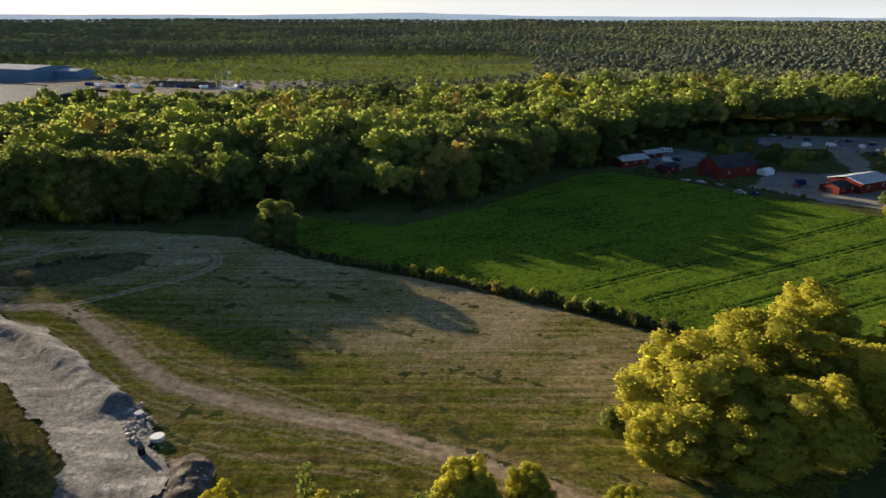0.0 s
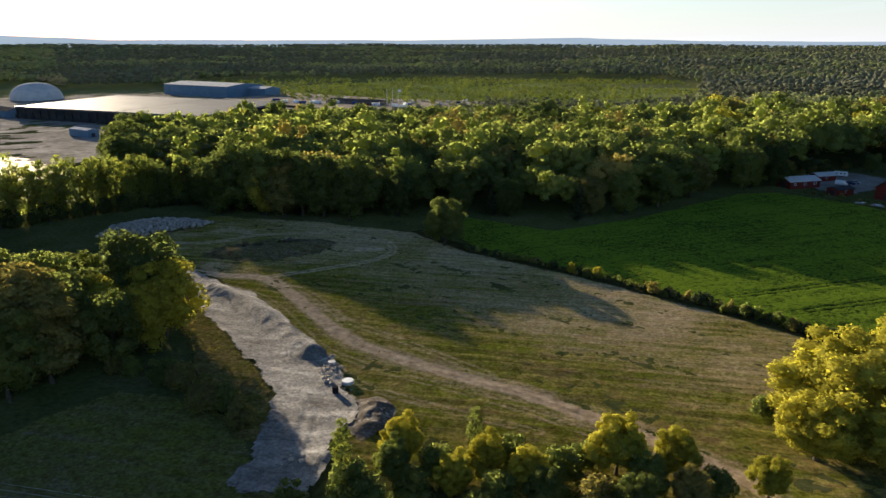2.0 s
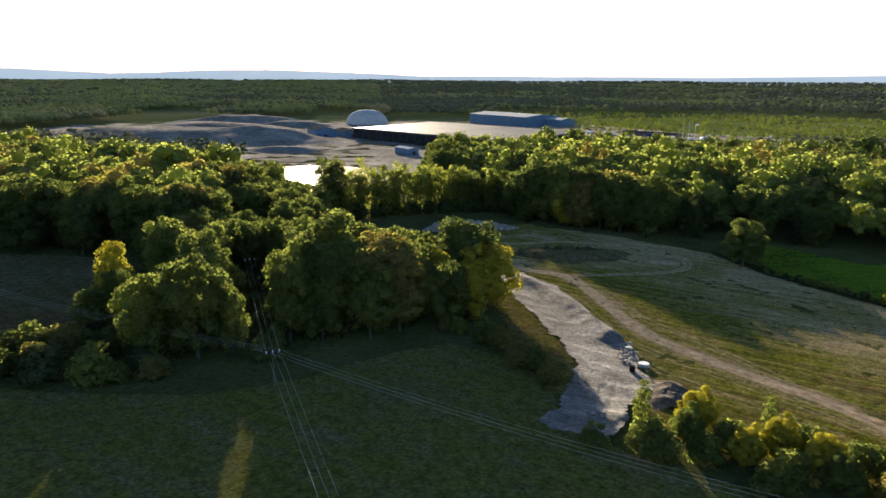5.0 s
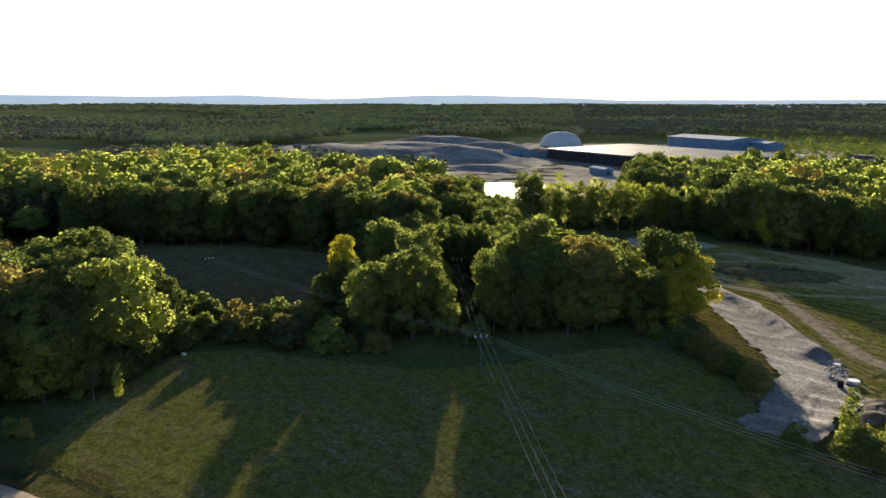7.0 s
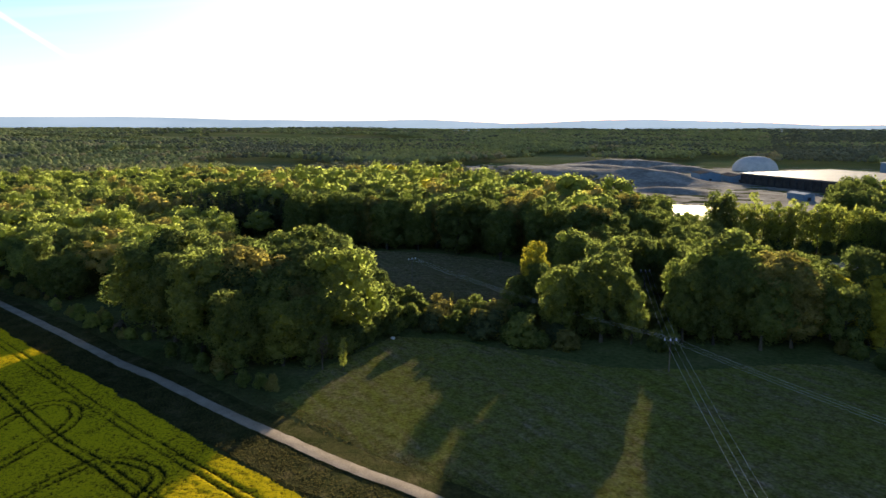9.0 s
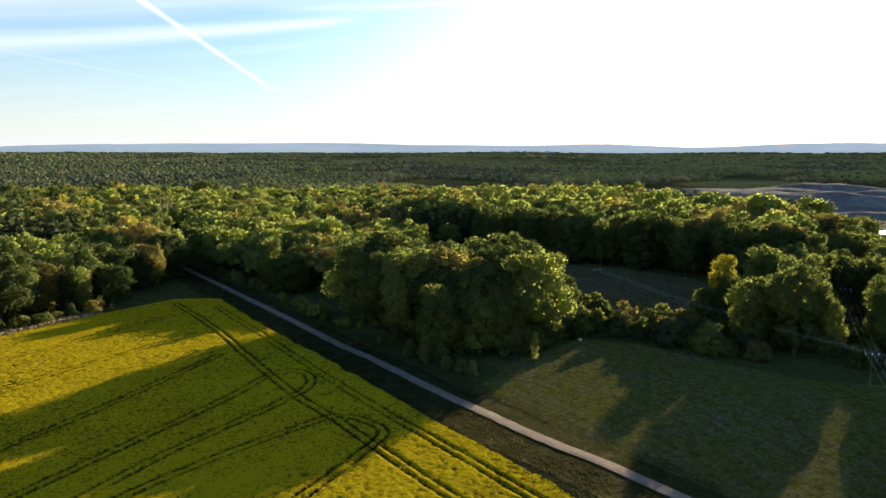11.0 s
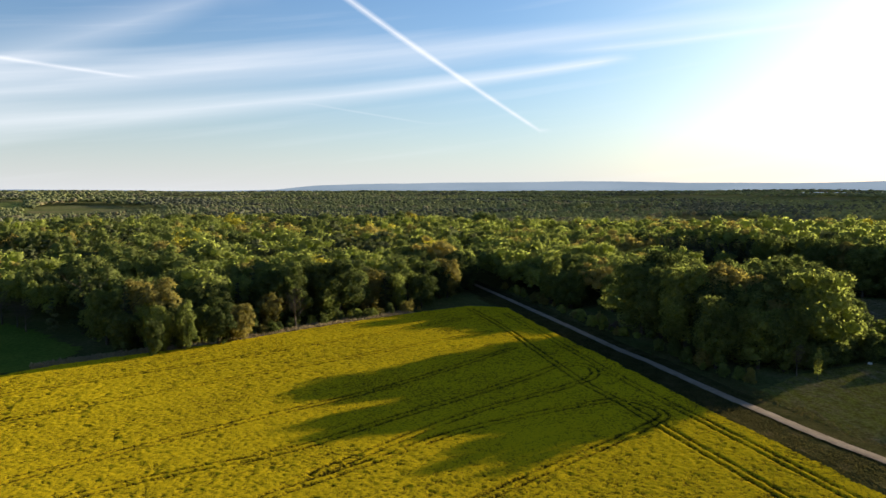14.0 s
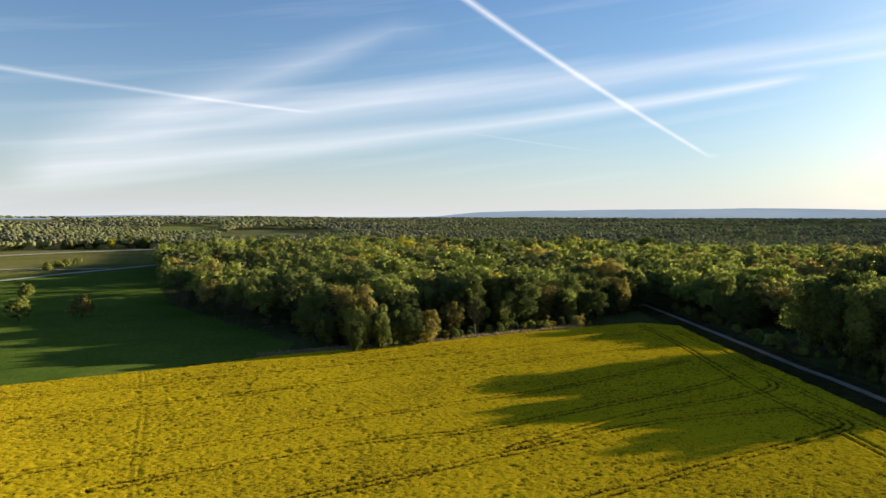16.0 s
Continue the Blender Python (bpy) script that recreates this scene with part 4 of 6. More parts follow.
    u = np.cross(n, rng.normal(size=(n_, 3)))
    u /= np.linalg.norm(u, axis=1)[:, None]
    b = np.cross(n, u)
    s_ = size * rng.uniform(0.6, 1.3, (n_, 1))
    kk = rng.uniform(0.45, 0.85, (n_, 1))
    q = np.stack([p - u * s_, p - b * s_ * kk, p + u * s_ * rng.uniform(0.8, 1.2, (n_, 1)), p + b * s_ * kk], 1)
    qn = face + rng.normal(size=(n_, 3)) * ruffle
    qn /= np.linalg.norm(qn, axis=1)[:, None]
    return np.concatenate([tv, q.reshape(-1, 3)]), np.arange(n_ * 4).reshape(-1, 4) + len(tv), tf, np.concatenate([tn, np.repeat(qn, 4, 0)])


def limb(V, F, a, b, ra, rb, sides=6):
    a, b = np.array(a, float), np.array(b, float)
    w = (b - a) / np.linalg.norm(b - a)
    u = np.cross(w, (0.3, 0.9, 0.1))
    u /= np.linalg.norm(u)
    v = np.cross(w, u)
    o = len(V)
    for p, r in ((a, ra), (b, rb)):
        for k in range(sides):
            t = 2 * math.pi * k / sides
            V.append(p + r * (u * math.cos(t) + v * math.sin(t)))
    for k in range(sides):
        F.append((o + k, o + (k + 1) % sides, o + sides + (k + 1) % sides, o + sides + k))


def trunk_mesh(seed, kind):
    rng = np.random.RandomState(seed)
    V, F = [], []
    top = {"oak": 12.0, "broad": 12.0, "full": 13.0, "tall": 17.0, "spruce": 19.0, "pine": 17.0, "bush": 5.0}[kind]
    r = {"oak": 0.5, "broad": 0.42, "full": 0.4, "tall": 0.28, "spruce": 0.3, "pine": 0.28, "bush": 0.3}[kind]
    pts = [np.array((0, 0, -0.3))]
    for i in range(1, 5):
        pts.append(np.array((rng.uniform(-0.3, 0.3), rng.uniform(-0.3, 0.3), top * i / 4)))
    for i in range(4):
        limb(V, F, pts[i], pts[i + 1], r * (1.25 if i == 0 else 1 - 0.2 * i), r * (1 - 0.2 * (i + 1)), 7)
    for i in range(7 if kind in ("broad", "bush") else 4):
        h = top * rng.uniform(0.35, 0.9)
        t = i * 2.4
        reach = top * rng.uniform(0.2, 0.38)
        a = pts[0] + (0, 0, h)
        m = a + np.array((math.cos(t) * reach * 0.5, math.sin(t) * reach * 0.5, reach * 0.35))
        limb(V, F, a, m, r * 0.36, r * 0.24, 5)
        limb(V, F, m, m + np.array((math.cos(t + 0.4) * reach * 0.5, math.sin(t + 0.4) * reach * 0.5, reach * 0.5)), r * 0.24, r * 0.08, 5)
    return mesh_of("trunk", V, F, BARK, True)


CROWNS = {}
for kind, seeds, lobes, leaves, size in (("full", (1, 2, 3, 4, 5, 6, 7, 8), 60, 5600, 0.31), ("oak", (41, 42, 43), 100, 10000, 0.24), ("broad", (9,), 30, 2600, 0.36), ("tall", (11, 12, 13, 14), 44, 2300, 0.27), ("spruce", (21, 22), 16, 1300, 0.4), ("bush", (31, 32, 33), 22, 1100, 0.7)):
    CROWNS[kind] = []
    for s in seeds:
        V, Q, T, N = crown(s, kind, lobes, leaves, size, 0.52) if kind == "spruce" else billow(s, kind, lobes, leaves, size, ROUND if kind in ("full", "oak") else None, {"tall": 0.4, "full": 0.64, "oak": 0.82}.get(kind, 0.76))
        me = quick_mesh("crown", V, Q, T, [LEAF], normals=N)
        CROWNS[kind].append((me, trunk_mesh(s, kind)))


def bare_crown(seed):
    """A leafless crown of fine twigs."""
    rng = np.random.RandomState(seed)
    V, F = [], []
    for i in range(260):
        t, u = rng.uniform(0, 6.28), rng.uniform(0.25, 1)
        z = 5 + 13 * u
        reach = 4.2 * math.sqrt(max(0.05, 1 - ((z - 10) / 9.5) ** 2)) * rng.uniform(0.1, 1.0)
        a = np.array((reach * math.cos(t), reach * math.sin(t), z))
        limb(V, F, a, a + rng.normal(size=3) * (0.9, 0.9, 0.6) + (0.5 * math.cos(t), 0.5 * math.sin(t), 0.9), 0.07, 0.02, 3)
    return mesh_of("crown", V, F, TWIG)


BARE = [(bare_crown(51), CROWNS["broad"][0][1])]
NAMES = {"oak": "oak_tree", "broad": "broadleaf_tree", "full": "broadleaf_tree", "tall": "poplar_tree", "spruce": "spruce_tree", "pine": "pine_tree", "bush": "bush", "bare": "bare_tree"}
LABELS = {"leaf_shaded": "dark green {} in dense leaf", "leaf_green": "leafy green {} in fresh spring foliage", "leaf_young_oak": "yellow-green {} in young spring leaf", "leaf_bronze": "{} with bronze-tinted young leaves",
          "leaf_poplar": "slender {} with pale green leaves", "needle_dark": "dark green {} with dense needles", "leaf_scrub": "pale green scrubby {}", "bare_twigs": "still leafless grey-brown {}"}
tree_rng = random.Random(5)


def plant(kind, x, y, height, material=None, wide=1.0, group="", where=""):
    """One tree or bush: trunk and crown under an empty at its foot."""
    material = material or LEAF
    me_crown, me_trunk = tree_rng.choice(BARE if kind == "bare" else CROWNS[kind])
    root = new(NAMES[kind])
    s = height / 20.0
    root.matrix_world = Matrix.LocRotScale((x, y, 0), Euler((0, 0, tree_rng.uniform(0, 6.28))), (s * wide, s * wide, s))
    c, t = new("crown", me_crown), new("trunk", me_trunk)
    c.parent = t.parent = root
    if kind != "bare":
        c.material_slots[0].link = "OBJECT"
        c.material_slots[0].material = material
    label = LABELS["bare_twigs" if kind == "bare" else material.name].format(NAMES[kind].replace("_tree", " tree").replace("bush", "bush"))
    return tagged(root, label + (" " + where if where else ""), "bush" if kind == "bush" else "tree", group)


def low_variants(kind, seeds, lobes, leaves, size, ball=None):
    if kind in ("spruce", "pine"):
        return [crown(s, kind, lobes, leaves, size, 0.76, ruffle=0.3) for s in seeds]
    return [billow(s, kind, lobes, leaves, size, ball, 0.72 if leaves else 0.95, 0.42) for s in seeds]


MID = {"broad": low_variants("broad", (61, 62, 63, 64, 65, 66, 67), 30, 1250, 0.36, ROUND), "broad_far": low_variants("broad", (91, 92, 93, 96, 97, 98), 20, 430, 0.48, ROUND), "spruce_far": low_variants("spruce", (94,), 6, 60, 1.0), "pine_far": low_variants("pine", (95,), 6, 60, 0.9),
       "spruce": low_variants("spruce", (65, 66), 8, 160, 0.7), "pine": low_variants("pine", (67, 68), 8, 160, 0.6), "bush": low_variants("bush", (69, 70, 72), 12, 260, 0.95), "tall": low_variants("tall", (71, 72), 14, 160, 0.6)}
FAR = {"broad": low_variants("dome", (81, 82, 83, 84), 9, 30, 0.9), "spruce": low_variants("mast", (85, 86), 5, 16, 0.9), "speck": low_variants("dome", (101, 102, 103, 106), 5, 0, 1.0), "dark_speck": low_variants("mast", (104, 105), 3, 0, 1.0), "bush": low_variants("bush", (87, 88), 5, 14, 1.2), "pine": low_variants("mast", (89, 90), 5, 16, 0.9)}


def wood_mesh(name, spots, library, materials):
    """One joined wood. spots: rows of kind, x, y, height, width factor, material index."""
    rng = np.random.RandomState(17)
    vs, qs, ts, qm, tm, ns, own, off = [], [], [], [], [], [], [], 0
    groups = {}
    for kind, x, y, h, w, m in spots:
        i = rng.randint(len(library[kind]))
        groups.setdefault((kind, i, m), []).append((x, y, h / 20, w, rng.uniform(0, 6.28)))
    for (kind, i, m), rows in groups.items():
        V, Q, T, N = library[kind][i]
        r = np.array(rows)
        c, s = np.cos(r[:, 4])[:, None], np.sin(r[:, 4])[:, None]
        hx, hw = r[:, 2][:, None], (r[:, 2] * r[:, 3])[:, None]
        X = (V[:, 0] * c - V[:, 1] * s) * hw + r[:, 0][:, None]
        Y = (V[:, 0] * s + V[:, 1] * c) * hw + r[:, 1][:, None]
        Z = V[:, 2] * hx + rise(np.hypot(r[:, 0], r[:, 1]))[:, None]
        k = len(r)
        ns.append(np.stack([N[:, 0] * c - N[:, 1] * s, N[:, 0] * s + N[:, 1] * c, N[:, 2] + 0 * c], -1).reshape(-1, 3))
        vs.append(np.stack([X, Y, Z], -1).reshape(-1, 3))
        own.append(np.repeat(rng.rand(k), len(V)))
        shift = (np.arange(k) * len(V))[:, None, None] + off
        qs.append((Q[None] + shift).reshape(-1, 4))
        ts.append((T[None] + shift).reshape(-1, 3))
        qm.append(np.full(k * len(Q), m))
        tm.append(np.full(k * len(T), m))
        off += k * len(V)
    me = quick_mesh(name, np.concatenate(vs), np.concatenate(qs), np.concatenate(ts), materials, np.concatenate(qm), np.concatenate(tm), np.concatenate(ns))
    me.attributes.new("tree", "FLOAT", "POINT").data.foreach_set("value", np.concatenate(own).astype(np.float32))
    return me


def scatter(poly, gap, seed):
    """Jittered places in an outline."""
    rng = np.random.RandomState(seed)
    xs, ys = [p[0] for p in poly], [p[1] for p in poly]
    gx, gy = np.arange(min(xs), max(xs) + gap, gap), np.arange(min(ys), max(ys) + gap, gap * 0.87)
    X, Y = np.meshgrid(gx, gy, indexing="ij")
    X = X + (np.arange(len(gy)) % 2)[None, :] * gap * 0.5 + rng.uniform(-0.33, 0.33, X.shape) * gap
    Y = Y + rng.uniform(-0.33, 0.33, Y.shape) * gap
    keep = inside(X, Y, poly)
    return np.stack([X[keep], Y[keep]], -1)


WOOD_MATS = [LEAF, LEAF_YELLOW, LEAF_BRONZE, NEEDLE, SCRUB, LEAF_POPLAR, TWIG, LEAF_SHADED]

# woods near the camera's way: outline, spacing, heights, front edge, shares of (yellow, bronze, spruce)
W1 = [(-150, 238), (-112, 238), (-84, 240), (-72, 245), (-51, 262), (-27, 251), (-17, 248), (14, 276), (40, 308), (62, 333), (80, 346), (98, 384), (126, 408), (180, 454), (262, 446), (300, 420), (420, 560), (200, 560),
      (60, 560), (-60, 520), (-120, 500), (-200, 490), (-265, 450), (-285, 380), (-250, 310), (-215, 275), (-175, 245)]
W1_EDGE = W1[-4:] + W1[:11]
W2 = [(-350, 4), (-318, 23), (-299, 45), (-276, 78), (-241, 97), (-214, 96), (-205, 118), (-228, 156), (-270, 184), (-300, 214), (-350, 265), (-430, 250), (-520, 200), (-560, 90), (-420, 0)]
W2_EDGE = W2[:9]
W3 = [(-258, -86), (-240, -62), (-226, -20), (-232, 12), (-300, 14), (-322, 26), (-345, 20), (-420, 0), (-560, 60), (-700, 80), (-700, -120), (-560, -160), (-330, -116)]
W3_EDGE = W3[:5]
W4 = [(-165, -236), (-148, -206), (-160, -193), (-188, -179), (-211, -156), (-250, -126), (-285, -113), (-340, -130), (-560, -170), (-700, -130), (-760, -400), (-620, -560), (-480, -572), (-330, -438), (-232, -346), (-176, -256)]
W4_EDGE = W4[:7]
CLUMP_2 = [(-128, 82), (-114, 82), (-98, 101), (-95, 118), (-106, 138), (-132, 130), (-150, 106)]
CLUMP_1 = [(-146, 48), (-134, 44), (-124, 58), (-132, 70), (-150, 68)]
FILL = [(-152, 72), (-146, 82), (-176, 120), (-196, 118), (-212, 94), (-180, 84)]
WOOD_B = [(-200, -52), (-156, -41), (-139, -33), (-142, -26), (-155, -11), (-172, 4), (-186, 14), (-204, 4), (-212, -12), (-214, -48)]


SPRUCES = [(-335, 32), (-341, 4), (-354, -22), (-392, -24), (-386, 10), (-362, 38)]


def mix_material(rng, shares):
    u = rng.random()
    for m, s in shares:
        if u < s:
            return m
        u -= s
    return LEAF


def grow_wood(name, poly, edge, gap, heights, depth, seed, shares, label, spruces=0.0, thing_gap=None):
    """A wood: the trees along its front are things, those behind are joined."""
    rng = random.Random(seed)
    spots = []
    P = scatter(poly, gap, seed)
    d = line_distance(P[:, 0], P[:, 1], edge) if edge else np.full(len(P), 0.0)
    corridor = line_distance(P[:, 0], P[:, 1], [(-100, 48), (-108, 54), (-162, 95), (-230, 144)])
    for (x, y), dist, clear_ in zip(P, d, corridor):
        if inside(np.array([x]), np.array([y]), SPRUCES)[0]:
            continue
        if clear_ < 6.5 or (name == "west_wood" and x > -335 and y > -56.5 + 0.148 * (5.85 - x)):
            continue
        h = rng.uniform(*heights)
        if x < -143 and 200 < y < 270:
            h *= 0.58
        if name == "beech_wood" and -92 < x < 0 and y < 285:
            h *= 0.74
        if poly is CLUMP_2:
            h *= 0.86 + 0.46 * math.exp(-((x + 125) ** 2 + (y - 101) ** 2) / 225) + 0.3 * math.exp(-((x + 107) ** 2 + (y - 131) ** 2) / 80)
        if name == "beech_wood" and x >= -95 and y < 460:
            h = min(h, float(np.interp(x, (-95, -80, -45, 15), (23.0, 19.0, 15.5, 20.5))) + 0.19 * dist + rng.uniform(-1.5, 1.0))
        if name == "beech_wood" and -143 < x <= -92 and y < 280:
            h = min(h, 23.0)
        if name == "beech_wood" and y > 360 and x < 60:
            h *= 0.84
        if name == "lane_wood":
            h *= min(1.0, 0.42 + math.hypot(x + 139, y + 30) / 48, 0.45 + math.hypot(x + 176, y - 22) / 50)
        stand = float(bumps(x + 300, y, 46, 2))
        conifer = rng.random() < spruces * (4.0 if bumps(x, y, 55, 2) > 0.3 else 0.4)
        m = NEEDLE if conifer else mix_material(rng, shares)
        if dist < depth:
            h *= 0.92 + 0.08 * min(1.0, dist / 9) if edge else 1.0
            plant("spruce" if conifer else "full", x, y, h, m, rng.uniform(0.95, 1.4), name)
        else:
            kind = ("spruce" if rng.random() < 0.6 else "pine") if conifer else "broad"
            if math.hypot(x, y + 40) > 330:
                kind += "_far"
            h *= rng.choice((0.78, 0.88, 0.95, 1.0, 1.05, 1.1)) * (1 + 0.1 * stand)
            spots.append((kind, x, y, h, rng.uniform(1.05, 1.5) * (1.15 if conifer else 1), WOOD_MATS.index(m)))
    if spots:
        tagged(new(name, wood_mesh(name, spots, MID, WOOD_MATS)), label, "woodland", kind="stuff")
    return len(P)


grow_wood("beech_wood", W1, W1_EDGE, 12.6, (22, 30), 10.0, 101, ((LEAF_YELLOW, 0.015), (LEAF_BRONZE, 0.09), (LEAF_SHADED, 0.2)), "dense broadleaf wood in bright spring leaf", 0.05)
grow_wood("middle_wood", W2, W2_EDGE, 12.2, (22, 28), 20.0, 102, ((LEAF_YELLOW, 0.01), (LEAF_BRONZE, 0.14)), "dense broadleaf wood behind the rough pasture", 0.03)
grow_wood("west_wood", W3, W3_EDGE, 11.8, (15, 21), 8.0, 103, ((LEAF_YELLOW, 0.0), (LEAF_BRONZE, 0.1), (LEAF_SHADED, 0.3)), "broadleaf wood beyond the lane", 0.1)
grow_wood("south_wood", W4, W4_EDGE, 11.0, (15, 24), 12.0, 104, ((LEAF_YELLOW, 0.04), (LEAF_BRONZE, 0.1), (LEAF_SHADED, 0.5)), "mixed wood of broadleaf trees and dark conifers", 0.34)
grow_wood("pole_clump", CLUMP_2, None, 8.8, (17, 22.5), 1, 105, ((LEAF_YELLOW, 0.2), (LEAF_BRONZE, 0.25)), "")
for x, y, h, w in ((-134, 55, 25.5, 0.95), (-142, 48, 21.0, 0.95), (-147, 58, 20.0, 1.0), (-138, 63, 19.0, 0.9)):
    plant("full", x, y, h, LEAF, w, "pole_clump")
# some of these are added to narrow the sunlit strips on the pasture
for x, y, h, w in ((-124, 74, 21.0, 0.75), (-131, 81, 22.0, 0.9), (-131, 88, 22.0, 1.0), (-119, 80, 20.0, 0.95), (-129, 61, 17.0, 0.7), (-163, 54, 16.0, 0.9), (-166, 49, 13.0, 1.0)):
    plant("full", x, y, h, LEAF, w, "pole_clump")
grow_wood("pole_clump", FILL, None, 10.0, (16, 22), 1, 107, ((LEAF_YELLOW, 0.05), (LEAF_BRONZE, 0.1)), "")
grow_wood("lane_wood", WOOD_B, None, 9.4, (18, 27), 1, 108, ((LEAF_YELLOW, 0.0), (LEAF_BRONZE, 0.05), (LEAF_SHADED, 0.25)), "")

# tall trees over the turning loop; bushes under the wires added to shade the corridor
for x, y, h in ((-222, 178, 12), (-232, 188, 13), (-246, 200, 12), (-238, 178, 15), (-225, 152, 20), (-238, 166, 21), (-250, 180, 20), (-264, 196, 21), (-282, 212, 21), (-258, 172, 22), (-274, 186, 22)):
    plant("full", x, y, h, LEAF, 1.3, "middle_wood")
# clump and corridor-end trees, the latter added to block sun from the pasture
for x, y, h in ((-132, 92, 17), (-140, 101, 18), (-150, 108, 19), (-176, 92, 19), (-166, 117, 20), (-158, 112, 19), (-183, 88, 18), (-196, 108, 20), (-172, 104, 19), (-178, 112, 18), (-184, 107, 19), (-180, 98, 18), (-190, 118, 20), (-168, 110, 18)):
    plant("full", x, y, h, LEAF, 1.15, "pole_clump")
for x, y, h in ((-154, 246, 22.5), (-148, 244, 26), (-141, 246, 28), (-133, 243, 27.5), (-124, 245, 27), (-116, 244, 25), (-107, 244, 26)):
    plant("full", x, y, h, LEAF, 1.25, "beech_wood")
for k in range(16):
    plant("bush", -118 - 3.2 * k + tree_rng.uniform(-3, 3), 62 + 2.4 * k + tree_rng.uniform(-3, 3), tree_rng.uniform(4.0, 7.5), LEAF, 1.1, "growth under the wires")

for p in scatter(SPRUCES, 6.6, 41):
    plant("spruce", p[0], p[1], tree_rng.uniform(18, 25), NEEDLE, tree_rng.uniform(1.1, 1.5), "spruce stand")

# single trees
plant("oak", -52, 214, 16.0, LEAF, 1.35, where="alone by the field")
plant("full", -170, 58, 20.5, LEAF_YELLOW, 0.85, where="at the pasture edge")
for x, y, h, w in ((43, 109, 18.0, 1.9), (59, 119, 18.5, 1.8), (57, 100, 16.0, 1.8), (75, 110, 17.0, 1.8), (90, 122, 17.0, 1.7), (72, 132, 18.0, 1.6), (88, 104, 16.0, 1.6), (36, 99, 12.0, 1.6), (48, 96, 13.0, 1.6)):
    plant("oak", x, y, h, LEAF_YELLOW, w, "big oaks")
plant("bush", 30, 112, 5.0, LEAF, 1.2)
plant("oak", 78, 140, 17.0, LEAF_YELLOW, 1.25, "big oaks")
for x, y, h, m, k in ((-31, 83.4, 8.6, LEAF_YELLOW, "full"), (3.4, 87.6, 10.6, LEAF_YELLOW, "full"), (12.6, 88.9, 8.2, LEAF_YELLOW, "full"), (-38.3, 75.5, 11.0, SCRUB, "tall"), (-24, 80, 7.0, LEAF, "bush"),
                      (-17, 82, 8.0, LEAF_YELLOW, "full"), (-10, 80, 8.0, LEAF_YELLOW, "full"), (-5, 84, 6.5, LEAF, "bush"), (8, 82, 7.5, LEAF, "full"), (-36, 72, 7.0, LEAF, "bush"), (-44, 68, 5.0, LEAF, "bush"),
                      (-20, 90, 8.5, LEAF, "tall"), (-31, 78, 7.5, LEAF, "full"), (-21, 77, 7.5, LEAF_YELLOW, "full"), (-7, 76, 7.0, LEAF, "full"), (6, 77, 7.0, LEAF, "full"), (14, 80, 7.5, LEAF_BRONZE, "full"), (-13, 86, 6.0, LEAF, "bush"), (-2, 88, 5.5, LEAF, "bush"), (-33, 70, 7.0, LEAF, "bush"), (-16, 70, 6.0, LEAF, "bush"), (4, 71, 6.0, LEAF, "bush"), (-27, 74, 6.0, LEAF, "bush"), (-14, 75, 6.5, LEAF, "bush"), (0, 77, 6.5, LEAF_BRONZE, "bush"), (18, 84, 6.0, LEAF, "bush"), (26, 86, 7.0, LEAF_YELLOW, "full")):
    plant("oak" if k == "full" else k, x, y, h, m, 1.15 if k == "full" else 1.3, "field hedge trees")

# poplars in front of the ponds
pop = smooth_line([(-227, 194), (-213, 206), (-202, 222), (-191, 239), (-176, 251), (-160, 258)], 6)
for i, (x, y) in enumerate(pop):
    for k in range(2):
        pale = tree_rng.random() < (0.15 if i < 4 else 0.75)
        plant("tall", x + tree_rng.uniform(-1.6, 1.6) - 2.2 * k, y + 3.2 * k + tree_rng.uniform(-1.6, 1.6), tree_rng.uniform(0.78, 1.08) * (26.5 - 0.22 * i), LEAF_POPLAR if pale else LEAF, tree_rng.uniform(0.8, 1.2), "poplar row")
    for k in range(2):
        plant("bush", x + tree_rng.uniform(-3, 3), y - 1 + 6 * k + tree_rng.uniform(-2, 2), tree_rng.uniform(5, 9), LEAF_SHADED, 1.1, "poplar row undergrowth")

for x, y, h in ((-190, 152, 17), (-200, 160, 18), (-208, 170, 18), (-216, 180, 17), (-186, 144, 16), (-197, 148, 19), (-212, 160, 20), (-224, 172, 20), (-232, 184, 18), (-182, 136, 17), (-190, 136, 19)):
    plant("full", x, y, h, LEAF_BRONZE if h == 16 else LEAF, 1.25, "trees beside the pond")

def hedge(name, lines, label):
    """A joined hedge. lines: rows of line, gap, heights, materials, width, spread."""
    rng = random.Random(31)
    spots = []
    for line, gap, heights, materials, wide, off in lines:
        for (x0, y0), (x1, y1) in zip(line[:-1], line[1:]):
            n = max(1, int(math.hypot(x1 - x0, y1 - y0) / gap))
            for k in range(n):
                t = (k + rng.random()) / n
                spots.append(("bush", x0 + t * (x1 - x0) + rng.uniform(-off, off), y0 + t * (y1 - y0) + rng.uniform(-off, off), rng.uniform(*heights), wide * rng.uniform(0.8, 1.3), WOOD_MATS.index(rng.choice(materials))))
    tagged(new(name, wood_mesh(name, spots, MID, WOOD_MATS)), label, "hedge", kind="stuff")


